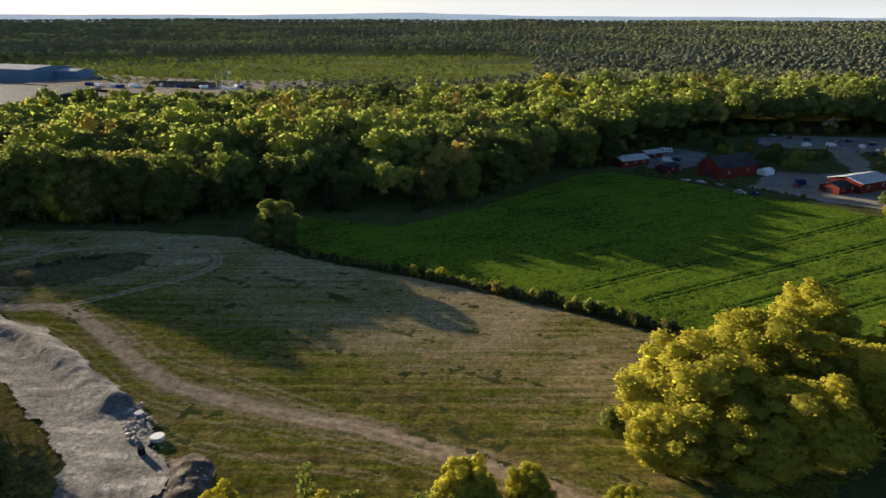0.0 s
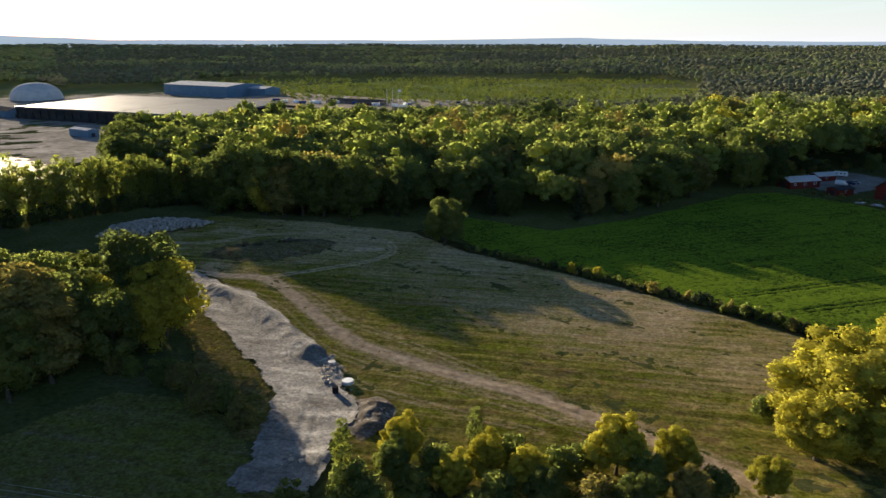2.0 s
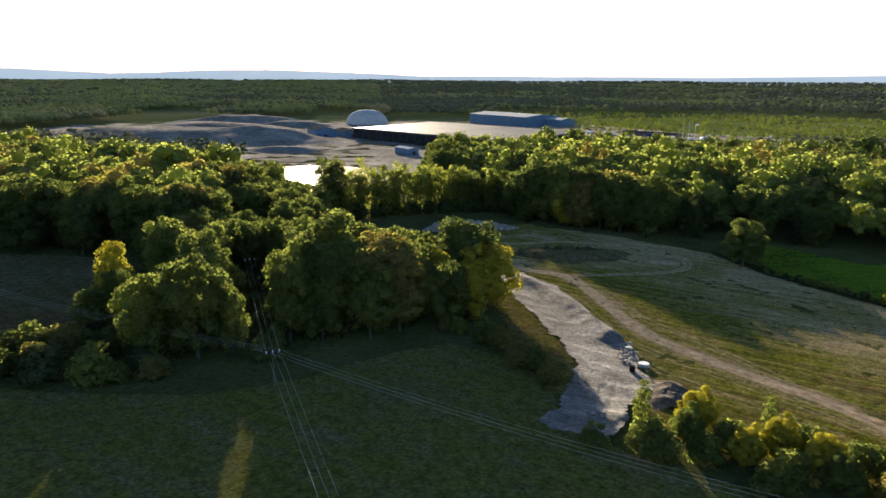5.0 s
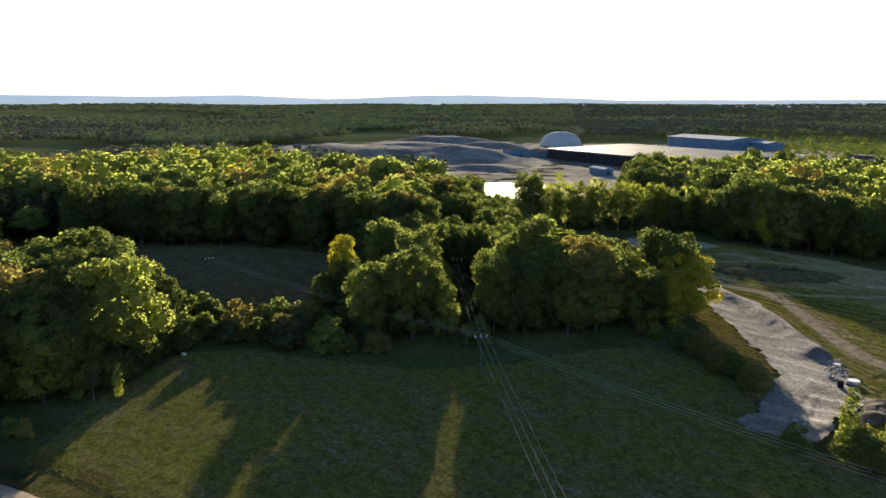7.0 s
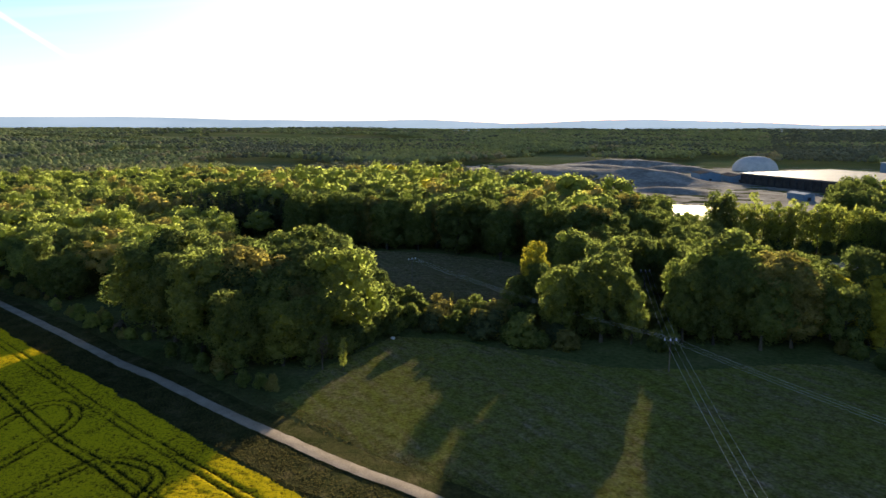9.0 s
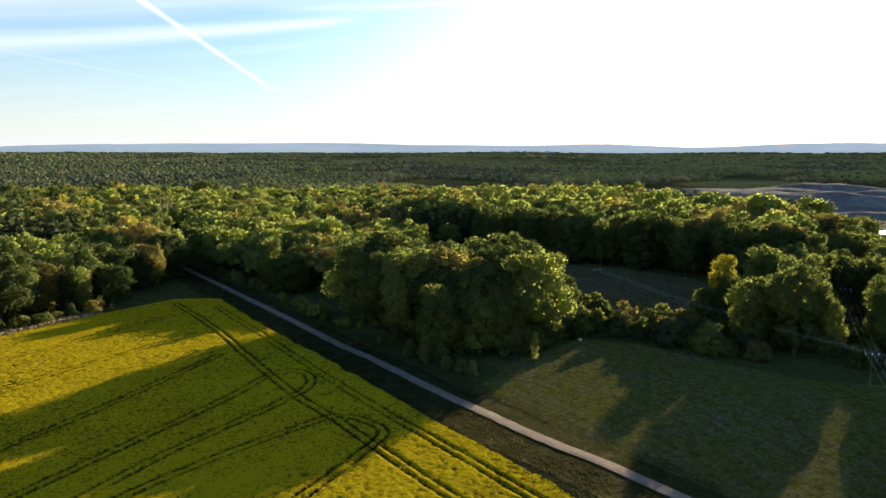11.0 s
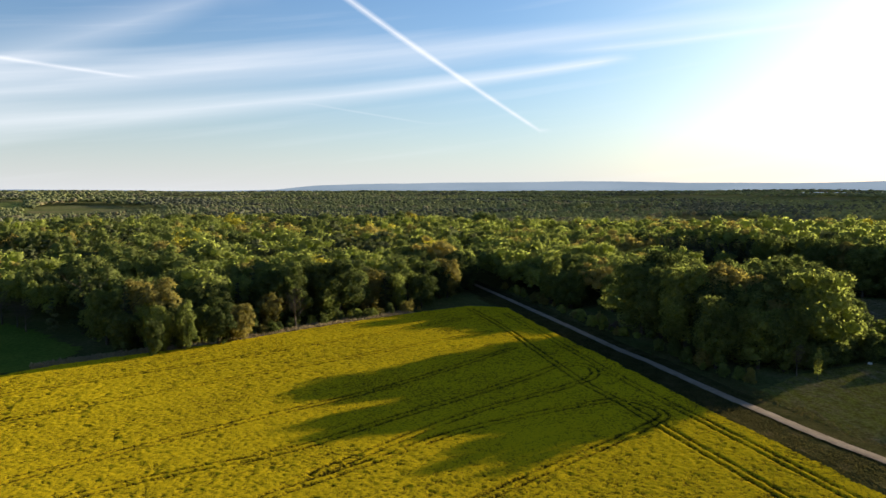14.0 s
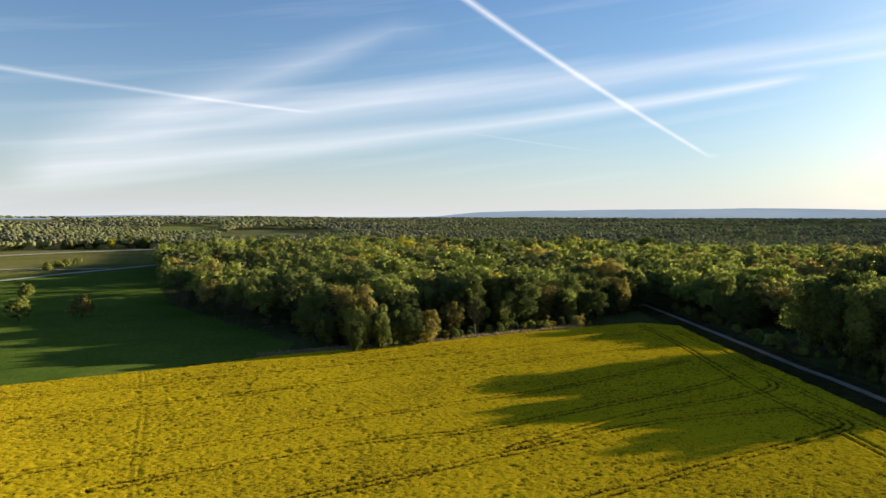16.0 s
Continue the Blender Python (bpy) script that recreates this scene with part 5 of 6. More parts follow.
# shrubs along field edges
def shrubs(line, gap, heights, group, materials, wide=1.1, off=1.5):
    for (x0, y0), (x1, y1) in zip(line[:-1], line[1:]):
        n = max(1, int(math.hypot(x1 - x0, y1 - y0) / gap))
        for k in range(n):
            t = (k + tree_rng.random()) / n
            plant("bush", x0 + t * (x1 - x0) + tree_rng.uniform(-off, off), y0 + t * (y1 - y0) + tree_rng.uniform(-off, off), tree_rng.uniform(*heights), tree_rng.choice(materials), wide * tree_rng.uniform(0.8, 1.3), group)


hedge("field_hedge", [([(-42, 209), (-9, 193), (17, 178), (43, 161), (54, 151)], 1.5, (1.4, 3.2), (LEAF, LEAF, LEAF_BRONZE, NEEDLE), 1.1, 1.5),
                      ([(12, 181), (30, 170), (46, 159), (60, 148), (72, 134)], 1.5, (2.2, 4.6), (LEAF, LEAF_BRONZE, NEEDLE), 1.0, 1.5)], "dense dark hedge between meadow and young wheat")
shrubs([(-300, -100), (-250, -80), (-215, -66), (-185, -54)], 3.2, (2.0, 5.0), "lane side shrubs", (LEAF, LEAF_BRONZE, SCRUB), 1.1, off=2.2)
shrubs([(-172, -48), (-150, -40), (-135, -33)], 2.8, (2.0, 6.0), "lane side shrubs", (LEAF, LEAF_BRONZE, LEAF), 1.1, off=2.0)
shrubs([(-9, 192), (2, 186)], 4.0, (3.2, 4.6), "field boundary hedge", (LEAF_YELLOW, LEAF))
shrubs([(-170, 12), (-158, 24), (-140, 37), (-130, 44)], 2.6, (5.0, 9.0), "pasture edge shrubs", (LEAF, NEEDLE, LEAF, LEAF_BRONZE), 1.2, off=2.5)
shrubs([(-182, 16), (-172, 24), (-164, 32), (-148, 44)], 3.6, (5.0, 10.5), "pasture edge shrubs", (LEAF, LEAF, LEAF_BRONZE), 1.2, off=3.5)
for x, y, h in ((-172, 30, 9.0), (-167, 33, 8.0)):
    plant("spruce", x, y, h, NEEDLE, 1.3, "pasture edge shrubs")
shrubs([(-150, -16), (-158, -4), (-166, 8), (-172, 16)], 2.6, (5.0, 10.0), "pasture edge shrubs", (LEAF, LEAF_SHADED, LEAF), 1.1, off=2.5)
shrubs([(-180, 30), (-176, 40), (-160, 44)], 5.0, (4, 8), "pasture edge shrubs", (LEAF, LEAF, NEEDLE), off=4)
shrubs([(-100, 100), (-92, 104), (-80, 98), (-68, 92), (-60, 84)], 4.2, (4.0, 7.5), "site edge shrubs", (LEAF, LEAF_BRONZE), off=2.5)
hedge("bank_scrub", [([(-120, 187), (-106, 191), (-94, 204), (-104, 205), (-120, 196)], 1.6, (1.0, 2.4), (TWIG, TWIG, LEAF_SHADED), 1.3, 3.5)], "dense low scrub covering the spoil bank")
shrubs([(-225, -68), (-205, -62), (-198, -60)], 5.0, (2.5, 5.0), "lane side shrubs", (SCRUB, LEAF_BRONZE, TWIG), off=3)
shrubs([(-150, -197), (-180, -177), (-205, -157), (-235, -132)], 3.4, (2.0, 5.5), "wood edge shrubs", (SCRUB, LEAF, LEAF_BRONZE, LEAF_SHADED), off=2.5)
shrubs([(150, 345), (168, 352), (188, 362), (180, 385), (160, 395), (145, 372)], 6.0, (2.5, 6.0), "farmyard shrubs", (LEAF, SCRUB, LEAF_YELLOW), off=6)
shrubs([(88, 338), (104, 322), (120, 306), (132, 300)], 5.0, (1.5, 3.0), "farmyard shrubs", (LEAF, LEAF_BRONZE), off=2)
plant("oak", 167, 336, 11.0, SCRUB, 1.2, where="in the farmyard")
shrubs([(92, 372), (104, 392), (130, 414), (168, 444), (205, 456), (262, 446)], 4.5, (3.5, 9.0), "farmyard shrubs", (LEAF, LEAF_SHADED, LEAF_BRONZE), off=5)
plant("spruce", 197, 368, 9.0, NEEDLE, 1.3, where="in the farmyard")
for x, y, h in ((158, 352, 7), (166, 358, 8), (176, 352, 7), (172, 372, 8), (166, 390, 8), (152, 396, 9), (140, 402, 10), (236, 372, 9), (228, 364, 8), (170, 268, 7)):
    plant("full", x, y, h, LEAF, 1.3, "farmyard trees")
shrubs([(100, 334), (118, 312), (134, 298), (150, 280)], 3.0, (1.0, 2.4), "farmyard shrubs", (LEAF, LEAF_BRONZE), off=1.5)
shrubs([(215, 345), (235, 360), (250, 378)], 5.0, (2.5, 6.0), "farmyard shrubs", (LEAF, SCRUB, NEEDLE), off=8)
shrubs([(165, 258), (178, 262)], 4.0, (3.5, 5.0), "farmyard shrubs", (LEAF_YELLOW, SCRUB), off=2)
for x, y, h, m in ((-157, -362, 10.5, SCRUB), (-174, -345, 10.0, LEAF_BRONZE), (-222, -436, 8.5, SCRUB)):
    plant("oak", x, y, h, m, 1.35, where="in the pasture")
for x, y, h, k, m in ((-147, -195, 15, "slim", SCRUB), (-143, -194, 12, "slim", LEAF_SHADED), (-151, -189, 15, "slim", LEAF), (-160, -183, 13, "full", LEAF_SHADED), (-166, -178, 12, "full", LEAF_BRONZE),
                      (-189, -168, 16, "bare", None), (-145, -18, 9, "bare", None), (-142, -14, 8, "tall", SCRUB)):
    plant("full" if k == "slim" else k, x, y, h, m, 0.72 if k == "slim" else 1.1)


# grass tufts that catch the low sun
def tufts(name, poly, gap, size, material, label, seed, cut=None, lift=0.12):
    rng = np.random.RandomState(seed)
    P = scatter(poly, gap, seed)
    keep = bumps(P[:, 0], P[:, 1], 7.0, 3) + 0.25 * rng.normal(size=len(P)) > -0.3
    if cut is not None:
        keep &= cut(P[:, 0], P[:, 1])
    P = P[keep]
    n = len(P)
    t, s = rng.uniform(0, 3.14, n), size * rng.uniform(0.5, 1.4, n)
    dx, dy = np.cos(t) * s, np.sin(t) * s
    base = np.full(n, lift)
    V = np.stack([np.stack([P[:, 0] - dx, P[:, 1] - dy, base], -1), np.stack([P[:, 0] + dx, P[:, 1] + dy, base], -1),
                  np.stack([P[:, 0] + rng.normal(size=n) * 0.1, P[:, 1] + rng.normal(size=n) * 0.1, base + s * rng.uniform(0.6, 1.3, n)], -1)], 1).reshape(-1, 3)
    me = quick_mesh(name, V, np.zeros((0, 4), int), np.arange(3 * n).reshape(-1, 3), [material])
    return tagged(new(name, me), label, "grass", kind="stuff")


BLADE = foliage("grass_blades", (0.14, 0.16, 0.022), (0.25, 0.235, 0.05), (1.2, 1.2, 0.8), 0.35, 0.12)
off_track = lambda x, y: (wear_of(x, y) < 0.35) & ~inside(x, y, SITE_POLY)
tufts("meadow_grass", A_POLY, 0.25, 0.06, BLADE, "tufts of olive meadow grass", 61, off_track)
tufts("pasture_grass", [p for p in B_POLY if p[0] < -30], 0.25, 0.05, foliage("thin_blades", (0.14, 0.155, 0.03), (0.22, 0.215, 0.055), (1.2, 1.2, 0.8), 0.35, 0.12), "tufts of thin pasture grass", 62)
tufts("verge_grass", [(-281, -104), (-202, -74), (-155, -53), (-121, -40), (-92, -28), (0, 10), (3, 0), (-88, -38), (-120, -50), (-154, -63), (-204, -84), (-270, -112)], 0.32, 0.15, WEED, "dark rank grass in the ditch", 65)
tufts("verge_grass", [(-281, -98), (-202, -68), (-155, -47), (-121, -34), (-92, -22), (0, 16), (-2, 21), (-94, -17), (-123, -29), (-157, -42), (-204, -63), (-270, -90)], 0.32, 0.14, WEED, "dark rank grass beside the lane", 66)
tufts("weeds", [(-108, 148), (-92, 133), (-80, 120), (-69, 109), (-59, 96), (-57, 84), (-62, 84), (-70, 95), (-82, 104), (-94, 122), (-108, 138)], 0.36, 0.16, foliage("dry_grass_blades", (0.13, 0.115, 0.035), (0.25, 0.2, 0.07), (1.2, 1.1, 0.8), 0.3, 0.15), "dry brown weeds beside the site road", 63)

tufts("reeds", [(-124, -217), (-136, -206), (-154, -188), (-179, -169), (-200, -154), (-224, -132), (-228, -137), (-205, -160), (-184, -175), (-158, -194), (-140, -212), (-128, -222)], 0.3, 0.9, REED, "dry pale reeds along the edge of the rape crop", 64)
for x, y, h, m in ((-158, -196, 14, LEAF_SHADED), (-166, -191, 12, LEAF), (-172, -186, 13, LEAF_SHADED), (-153, -200, 15, LEAF), (-161, -203, 17, SCRUB), (-149, -208, 13, LEAF_SHADED), (-180, -181, 10, LEAF), (-186, -176, 14, LEAF_BRONZE)):
    plant("full", x, y, h, m, tree_rng.uniform(0.9, 1.25), "slender trees by the crop")
for k in range(9):
    plant("bare", -172 - 7.2 * k + tree_rng.uniform(-3, 3), -258 - 10.5 * k + tree_rng.uniform(-3, 3), tree_rng.uniform(11, 16), None, 1.2, "bare trees by the pasture")
# trees beyond the pasture and between the roads
for k in range(34):
    plant("full" if k % 3 else "oak", TREES_AWAY[0][0] + (TREES_AWAY[1][0] - TREES_AWAY[0][0]) * k / 33 + tree_rng.uniform(-25, 25), TREES_AWAY[0][1] + (TREES_AWAY[1][1] - TREES_AWAY[0][1]) * k / 33 + tree_rng.uniform(-40, 40), tree_rng.uniform(11, 19), tree_rng.choice((LEAF_YELLOW, LEAF_BRONZE, LEAF, LEAF)), 1.3, "roadside trees")
shrubs([(-385, -610), (-430, -640), (-480, -680)], 9.0, (4, 8), "roadside shrubs", (LEAF, LEAF, SCRUB), off=9)
shrubs([(-180, -760), (-330, -730), (-450, -720)], 30.0, (3, 6), "roadside shrubs", (LEAF, SCRUB, LEAF_BRONZE), off=18)

# far woods, with distance haze put into their leaf colours
CLEAR = [IND, E_POLY, [(60, -330), (-170, -250), (-228, -344), (-472, -570), (-560, -640), (-760, -800), (-700, -900), (100, -960)], POND_1, POND_2, [(-420, 240), (-225, 215), (-250, 310), (-290, 400), (-255, 470), (-430, 470)],
         [(-330, 760), (-120, 730), (0, 700), (90, 765), (150, 1150), (110, 1350), (-300, 1330), (-620, 1150), (-620, 940), (-440, 860)],
         [(-700, -1250), (-500, -1150), (-620, -1000), (-900, -1100)],
         FAR_FIELD, [(-225, 120), (-215, 215), (-250, 236), (-300, 250), (-420, 330), (-400, 280), (-330, 245), (-270, 184)]]
DONE = [W1, W2, W3, W4, RAPE, F_POLY, A_POLY, B_POLY, C_POLY, WOOD_B, CLUMP_2, FILL, [(90, 300), (180, 250), (280, 330), (290, 440), (180, 452), (126, 412), (90, 384)],
        [(-330, -120), (-150, -45), (240, 110), (260, 60), (0, -40), (-100, -80), (-260, -130)], [(-120, -60), (250, 100), (260, 240), (100, 250), (-200, 240), (-220, 120), (-240, -60)]]


def far_woods():
    rng = np.random.RandomState(23)
    spots, scrub = [], []
    r = 250.0
    while r < 4400:
        gap, row = max(11.0, r * 0.0088), max(10.0, r * 0.019)
        n = int(2 * math.pi * r / gap)
        t = (np.arange(n) + rng.uniform(-0.4, 0.4, n)) * 2 * math.pi / n
        yaw = np.degrees(np.arctan2(-np.cos(t), np.sin(t)))
        rr = r + rng.uniform(-0.5, 0.5, n) * row
        x, y = rr * np.cos(t), rr * np.sin(t)
        seen = (yaw > -48) & (yaw < 165)
        seen |= rng.rand(n) < 0.12
        busy = np.zeros(n, bool)
        for p in DONE + CLEAR:
            busy |= inside(x, y, p)
        kind_noise = bumps(x, y, 260, 3) + 0.16 * rng.normal(size=n)
        tone_noise = bumps(x, y + 500, 90, 2)
        stand = bumps(x, y - 700, 130 + 0.08 * r, 2)
        open_noise = bumps(x + 999, y, 700, 2)
        glade = bumps(x - 340, y + 80, 150 + 0.07 * r, 2)
        for k in range(n):
            if busy[k] or not seen[k] or (r < 480 and not (x[k] > 200 and y[k] > 250)):
                continue
            if r > 700 and yaw[k] > 38 and (open_noise[k] > 0.42 or glade[k] > 0.46):
                continue
            wide = max(1.0, gap / 12) * rng.uniform(1.05, 1.5)
            tall = (1 + 0.42 * stand[k]) * rng.uniform(0.92, 1.08)
            if kind_noise[k] > (0.26 if yaw[k] > 40 else -0.2 if r > 800 else 0.05):
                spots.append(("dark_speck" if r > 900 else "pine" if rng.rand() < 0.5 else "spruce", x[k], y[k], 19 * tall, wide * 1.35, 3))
            else:
                tone = tone_noise[k] + rng.normal() * 0.2
                m = 1 if tone > 0.3 else (2 if tone < -0.55 else 0)
                spots.append(("speck" if r > 900 else "broad", x[k], y[k], 17 * tall, wide, m))
        r += row * 0.9
    for p in scatter(CLEAR[6], 11, 9):
        if bumps(np.array(p[0]), np.array(p[1] * 2.0), 120, 3) + 0.25 * rng.normal() > -0.12:
            scrub.append(("bush", p[0], p[1], rng.uniform(2.5, 6.5) + (3 if rng.rand() < 0.1 else 0), rng.uniform(1.2, 2.4), 4 if rng.rand() < 0.8 else 0))
    far_mats = [HAZED_LEAF, HAZED_PALE, HAZED_BRONZE, HAZED_NEEDLE]
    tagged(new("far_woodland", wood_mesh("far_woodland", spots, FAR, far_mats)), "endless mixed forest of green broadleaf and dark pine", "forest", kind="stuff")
    tagged(new("scrubland", wood_mesh("scrubland", scrub, FAR, WOOD_MATS)), "pale green scrub bushes on open heath", "scrub", kind="stuff")


far_woods()

# ---- buildings and things ----
def box_bm(x0, y0, z0, x1, y1, z1, bevel=0.0):
    bm = bmesh.new()
    bmesh.ops.create_cube(bm, size=1.0)
    for v in bm.verts:
        v.co = ((x0 + x1) / 2 + v.co.x * (x1 - x0), (y0 + y1) / 2 + v.co.y * (y1 - y0), (z0 + z1) / 2 + v.co.z * (z1 - z0))
    if bevel:
        bmesh.ops.bevel(bm, geom=bm.edges[:], offset=bevel, segments=1, affect="EDGES")
    return bm


def prism_bm(profile, y0, y1):
    """A profile in x and z drawn out along y."""
    bm = bmesh.new()
    a_ = [bm.verts.new((x, y0, z)) for x, z in profile]
    b_ = [bm.verts.new((x, y1, z)) for x, z in profile]
    n = len(profile)
    bm.faces.new(a_[::-1])
    bm.faces.new(b_)
    for i in range(n):
        bm.faces.new((a_[i], a_[(i + 1) % n], b_[(i + 1) % n], b_[i]))
    bmesh.ops.recalc_face_normals(bm, faces=bm.faces)
    return bm


def rooted(name, x, y, yaw, label, category, group="", z=0.0):
    root = new(name)
    root.matrix_world = pose(x, y, z, 0, 0, yaw)
    return tagged(root, label, category, group)


def gable(name, x, y, yaw, wide, length, eave, ridge, wall, roof, label, windows=3, doors=1, over=0.5, category="shed", z=0.0):
    """A gabled building along its own y."""
    root = rooted(name, x, y, yaw, label, category, z=z)
    w, l = wide / 2, length / 2
    part("wall", prism_bm([(-w, 0), (w, 0), (w, eave), (0, ridge), (-w, eave)], -l, l), wall, root)
    k = (ridge - eave) / w
    for s in (-1, 1):
        part("roof", prism_bm([(0, ridge + 0.06), (s * (w + over), eave - k * over + 0.06), (s * (w + over), eave - k * over + 0.28), (0, ridge + 0.28)], -l - over, l + over), roof, root, "sheet roof")
    for s in (-1, 1):
        for i in range(windows):
            yy = -l + length * (i + 0.5) / windows
            win = part("window", box_bm(s * w - 0.06, yy - 0.7, eave * 0.45, s * w + 0.06, yy + 0.7, eave * 0.45 + 1.2), WHITE, root, "white window frame")
            part("pane", box_bm(s * w - 0.09, yy - 0.58, eave * 0.45 + 0.12, s * w + 0.09, yy + 0.58, eave * 0.45 + 1.08), GLASS_DARK, win)
    for s in (-1, 1)[:doors]:
        part("door", box_bm(-1.4, s * l - 0.07, 0.05, 1.4, s * l + 0.07, min(eave * 0.85, 3.0)), DARK_WALL, root, "dark double door")
    return root


gable("red_shed", 92, 352, -62, 9, 17, 3.4, 5.0, RED_WOOD, ROOF_PALE, "red wooden shed with a pale sheet roof")
gable("red_shed", 108, 372, -62, 6, 11, 2.8, 4.0, RED_WOOD, ROOF_PALE, "small red wooden outbuilding with a pale roof", 1)
gable("red_shed", 106, 336, -55, 6, 10, 2.8, 3.8, RED_WOOD, ROOF_DARK, "small red wooden shed with a dark roof", 1)
gable("red_barn", 132, 330, -62, 13, 24, 5.0, 9.5, RED_WOOD, ROOF_DARK, "large red timber barn with a black roof", 2, category="barn")
gable("grey_shed", 146, 340, -62, 8, 12, 3.2, 4.0, RED_WOOD, ROOF_DARK, "low shed with a dark roof beside the barn", 1)
gable("red_hall", 178, 302, -62, 15, 20, 4.4, 6.2, RED_WOOD, ROOF_PALE, "red workshop hall with a pale metal roof", 2, category="workshop")
gable("red_shed", 166, 296, -62, 9, 12, 3.0, 4.4, RED_WOOD, ROOF_DARK, "red lean-to shed with a dark roof", 2)


def caravan(x, y, yaw, z=0.2):
    root = rooted("caravan", x, y, yaw, "white touring caravan parked on gravel", "caravan", z=z)
    part("body", prism_bm([(-3.2, 0.5), (3.2, 0.5), (3.3, 1.6), (2.9, 2.5), (-2.8, 2.6), (-3.3, 1.7)], -1.1, 1.1), WHITE, root)
    for px in (-1.8, 0.2, 1.9):
        part("window", box_bm(px - 0.5, -1.13, 1.4, px + 0.5, 1.13, 2.0), GLASS_DARK, root, "dark window")
    for s in (-1, 1):
        wheel(root, 0.2, s * 0.95, 0.34)


def wheel(root, x, y, r):
    bm = bmesh.new()
    bmesh.ops.create_cone(bm, cap_ends=True, segments=14, radius1=r, radius2=r, depth=0.24)
    bmesh.ops.rotate(bm, verts=bm.verts, matrix=Matrix.Rotation(radians(90), 3, "X"))
    bmesh.ops.translate(bm, verts=bm.verts, vec=(x, y, r))
    part("wheel", bm, BLACK, root, "black rubber wheel")


def car(x, y, yaw, paint, label, tall=False, z=0.2):
    root = rooted("van" if tall else "car", x, y, yaw, label, "van" if tall else "car", z=z)
    if tall:
        part("body", prism_bm([(-2.6, 0.4), (2.6, 0.4), (2.7, 1.1), (2.2, 1.3), (1.5, 2.2), (-2.6, 2.3)], -0.95, 0.95), paint, root)
        part("windscreen", prism_bm([(2.22, 1.36), (1.58, 2.12), (1.5, 2.12), (2.1, 1.36)], -0.85, 0.85), GLASS_DARK, root)
    else:
        part("body", prism_bm([(-2.2, 0.3), (2.2, 0.3), (2.25, 0.75), (1.2, 0.95), (-2.1, 1.0), (-2.25, 0.7)], -0.88, 0.88), paint, root)
        part("cabin", prism_bm([(-1.8, 0.98), (1.0, 0.95), (0.4, 1.45), (-1.3, 1.48)], -0.78, 0.78), GLASS_DARK, root, "dark glazed cabin")
        part("roof", prism_bm([(-1.32, 1.47), (0.42, 1.44), (0.3, 1.52), (-1.2, 1.54)], -0.72, 0.72), paint, root)
    for px in (-1.45, 1.45):
        for s in (-1, 1):
            wheel(root, px, s * 0.8, 0.33)


SILVER = surface("silver_paint", [(0.3, (0.4, 0.41, 0.42)), (0.7, (0.5, 0.51, 0.52))], 1.0, 5.0, 0.1, 0.3, 0.0, metal=0.5)
NAVY = surface("navy_paint", [(0.3, (0.02, 0.035, 0.10)), (0.7, (0.03, 0.05, 0.14))], 1.0, 5.0, 0.1, 0.3, 0.0)
RED_PAINT = surface("red_paint", [(0.3, (0.35, 0.03, 0.025)), (0.7, (0.45, 0.05, 0.04))], 1.0, 5.0, 0.1, 0.3, 0.0)
caravan(120, 385, -20)
car(113, 359, -30, WHITE, "white pickup van parked in the yard", True)
car(118, 362, -25, NAVY, "dark car parked behind the van")
car(123, 291, -35, SILVER, "silver car at the field edge")
car(128, 288, -30, NAVY, "blue car at the field edge")
car(186, 286, -60, NAVY, "dark car beside the red hall")
for x, y, yaw, p, l, tall in ((205, 405, 10, WHITE, "white van in the gravel yard", True), (180, 415, 40, NAVY, "dark blue truck body in the yard", True), (222, 398, -20, SILVER, "silver car in the gravel yard", False),
                              (238, 392, 60, WHITE, "white car in the gravel yard", False), (215, 425, 0, NAVY, "dark car near the trees", False), (231, 420, 30, SILVER, "silver car near the trees", False)):
    car(x, y, yaw, p, l, tall)
lot_rng = random.Random(12)
for k in range(22):
    tall_ = lot_rng.random() < 0.45
    paint_ = lot_rng.choice((WHITE, WHITE, SILVER, NAVY, RED_PAINT))
    car(lot_rng.uniform(-300, -150), lot_rng.uniform(715, 800), lot_rng.uniform(0, 180), paint_, ("white" if paint_ is WHITE else "silver" if paint_ is SILVER else "dark blue" if paint_ is NAVY else "red") + (" van" if tall_ else " car") + " parked in the works yard", tall_, 2.3)
for x, y, yaw, p, l, tall in ((156, 308, 20, NAVY, "dark pickup beside the red hall", True), (152, 304, 70, RED_PAINT, "red car beside the red hall", False), (237, 420, 0, NAVY, "dark car at the yard edge", False),
                              (223, 387, 35, SILVER, "silver car parked in the far yard", False), (219, 405, -15, WHITE, "white van parked in the far yard", True), (233, 399, 80, WHITE, "white van behind the far yard", True),
                              (202, 442, 15, SILVER, "silver car under the trees", False), (228, 378, 5, NAVY, "dark car by the far shrubs", False), (121, 365, -25, SILVER, "silver car parked behind the van", False), (208, 432, 50, RED_PAINT, "red car near the trees", False),
                              (244, 408, 20, NAVY, "dark car in the gravel yard", False), (250, 418, -40, SILVER, "silver car in the gravel yard", False)):
    car(x, y, yaw, p, l, tall)
for i in range(7):
    root = rooted("stacked_boards", 108 + i * 2.1, 316 - i * 1.4 + (i % 2) * 1.2, -30, "pale stack of boards on the grass by the barn", "boards", "board stacks", 0.1)
    for k in range(3):
        part("board", box_bm(-1.6, -0.5 + 0.03 * k, 0.22 * k, 1.6, 0.5 - 0.02 * k, 0.22 * k + 0.18), WHITE if i % 2 else GREY_METAL, root)
root = rooted("white_tent", 150, 330, -60, "white store tent beside the barn", "tent", z=0.1)
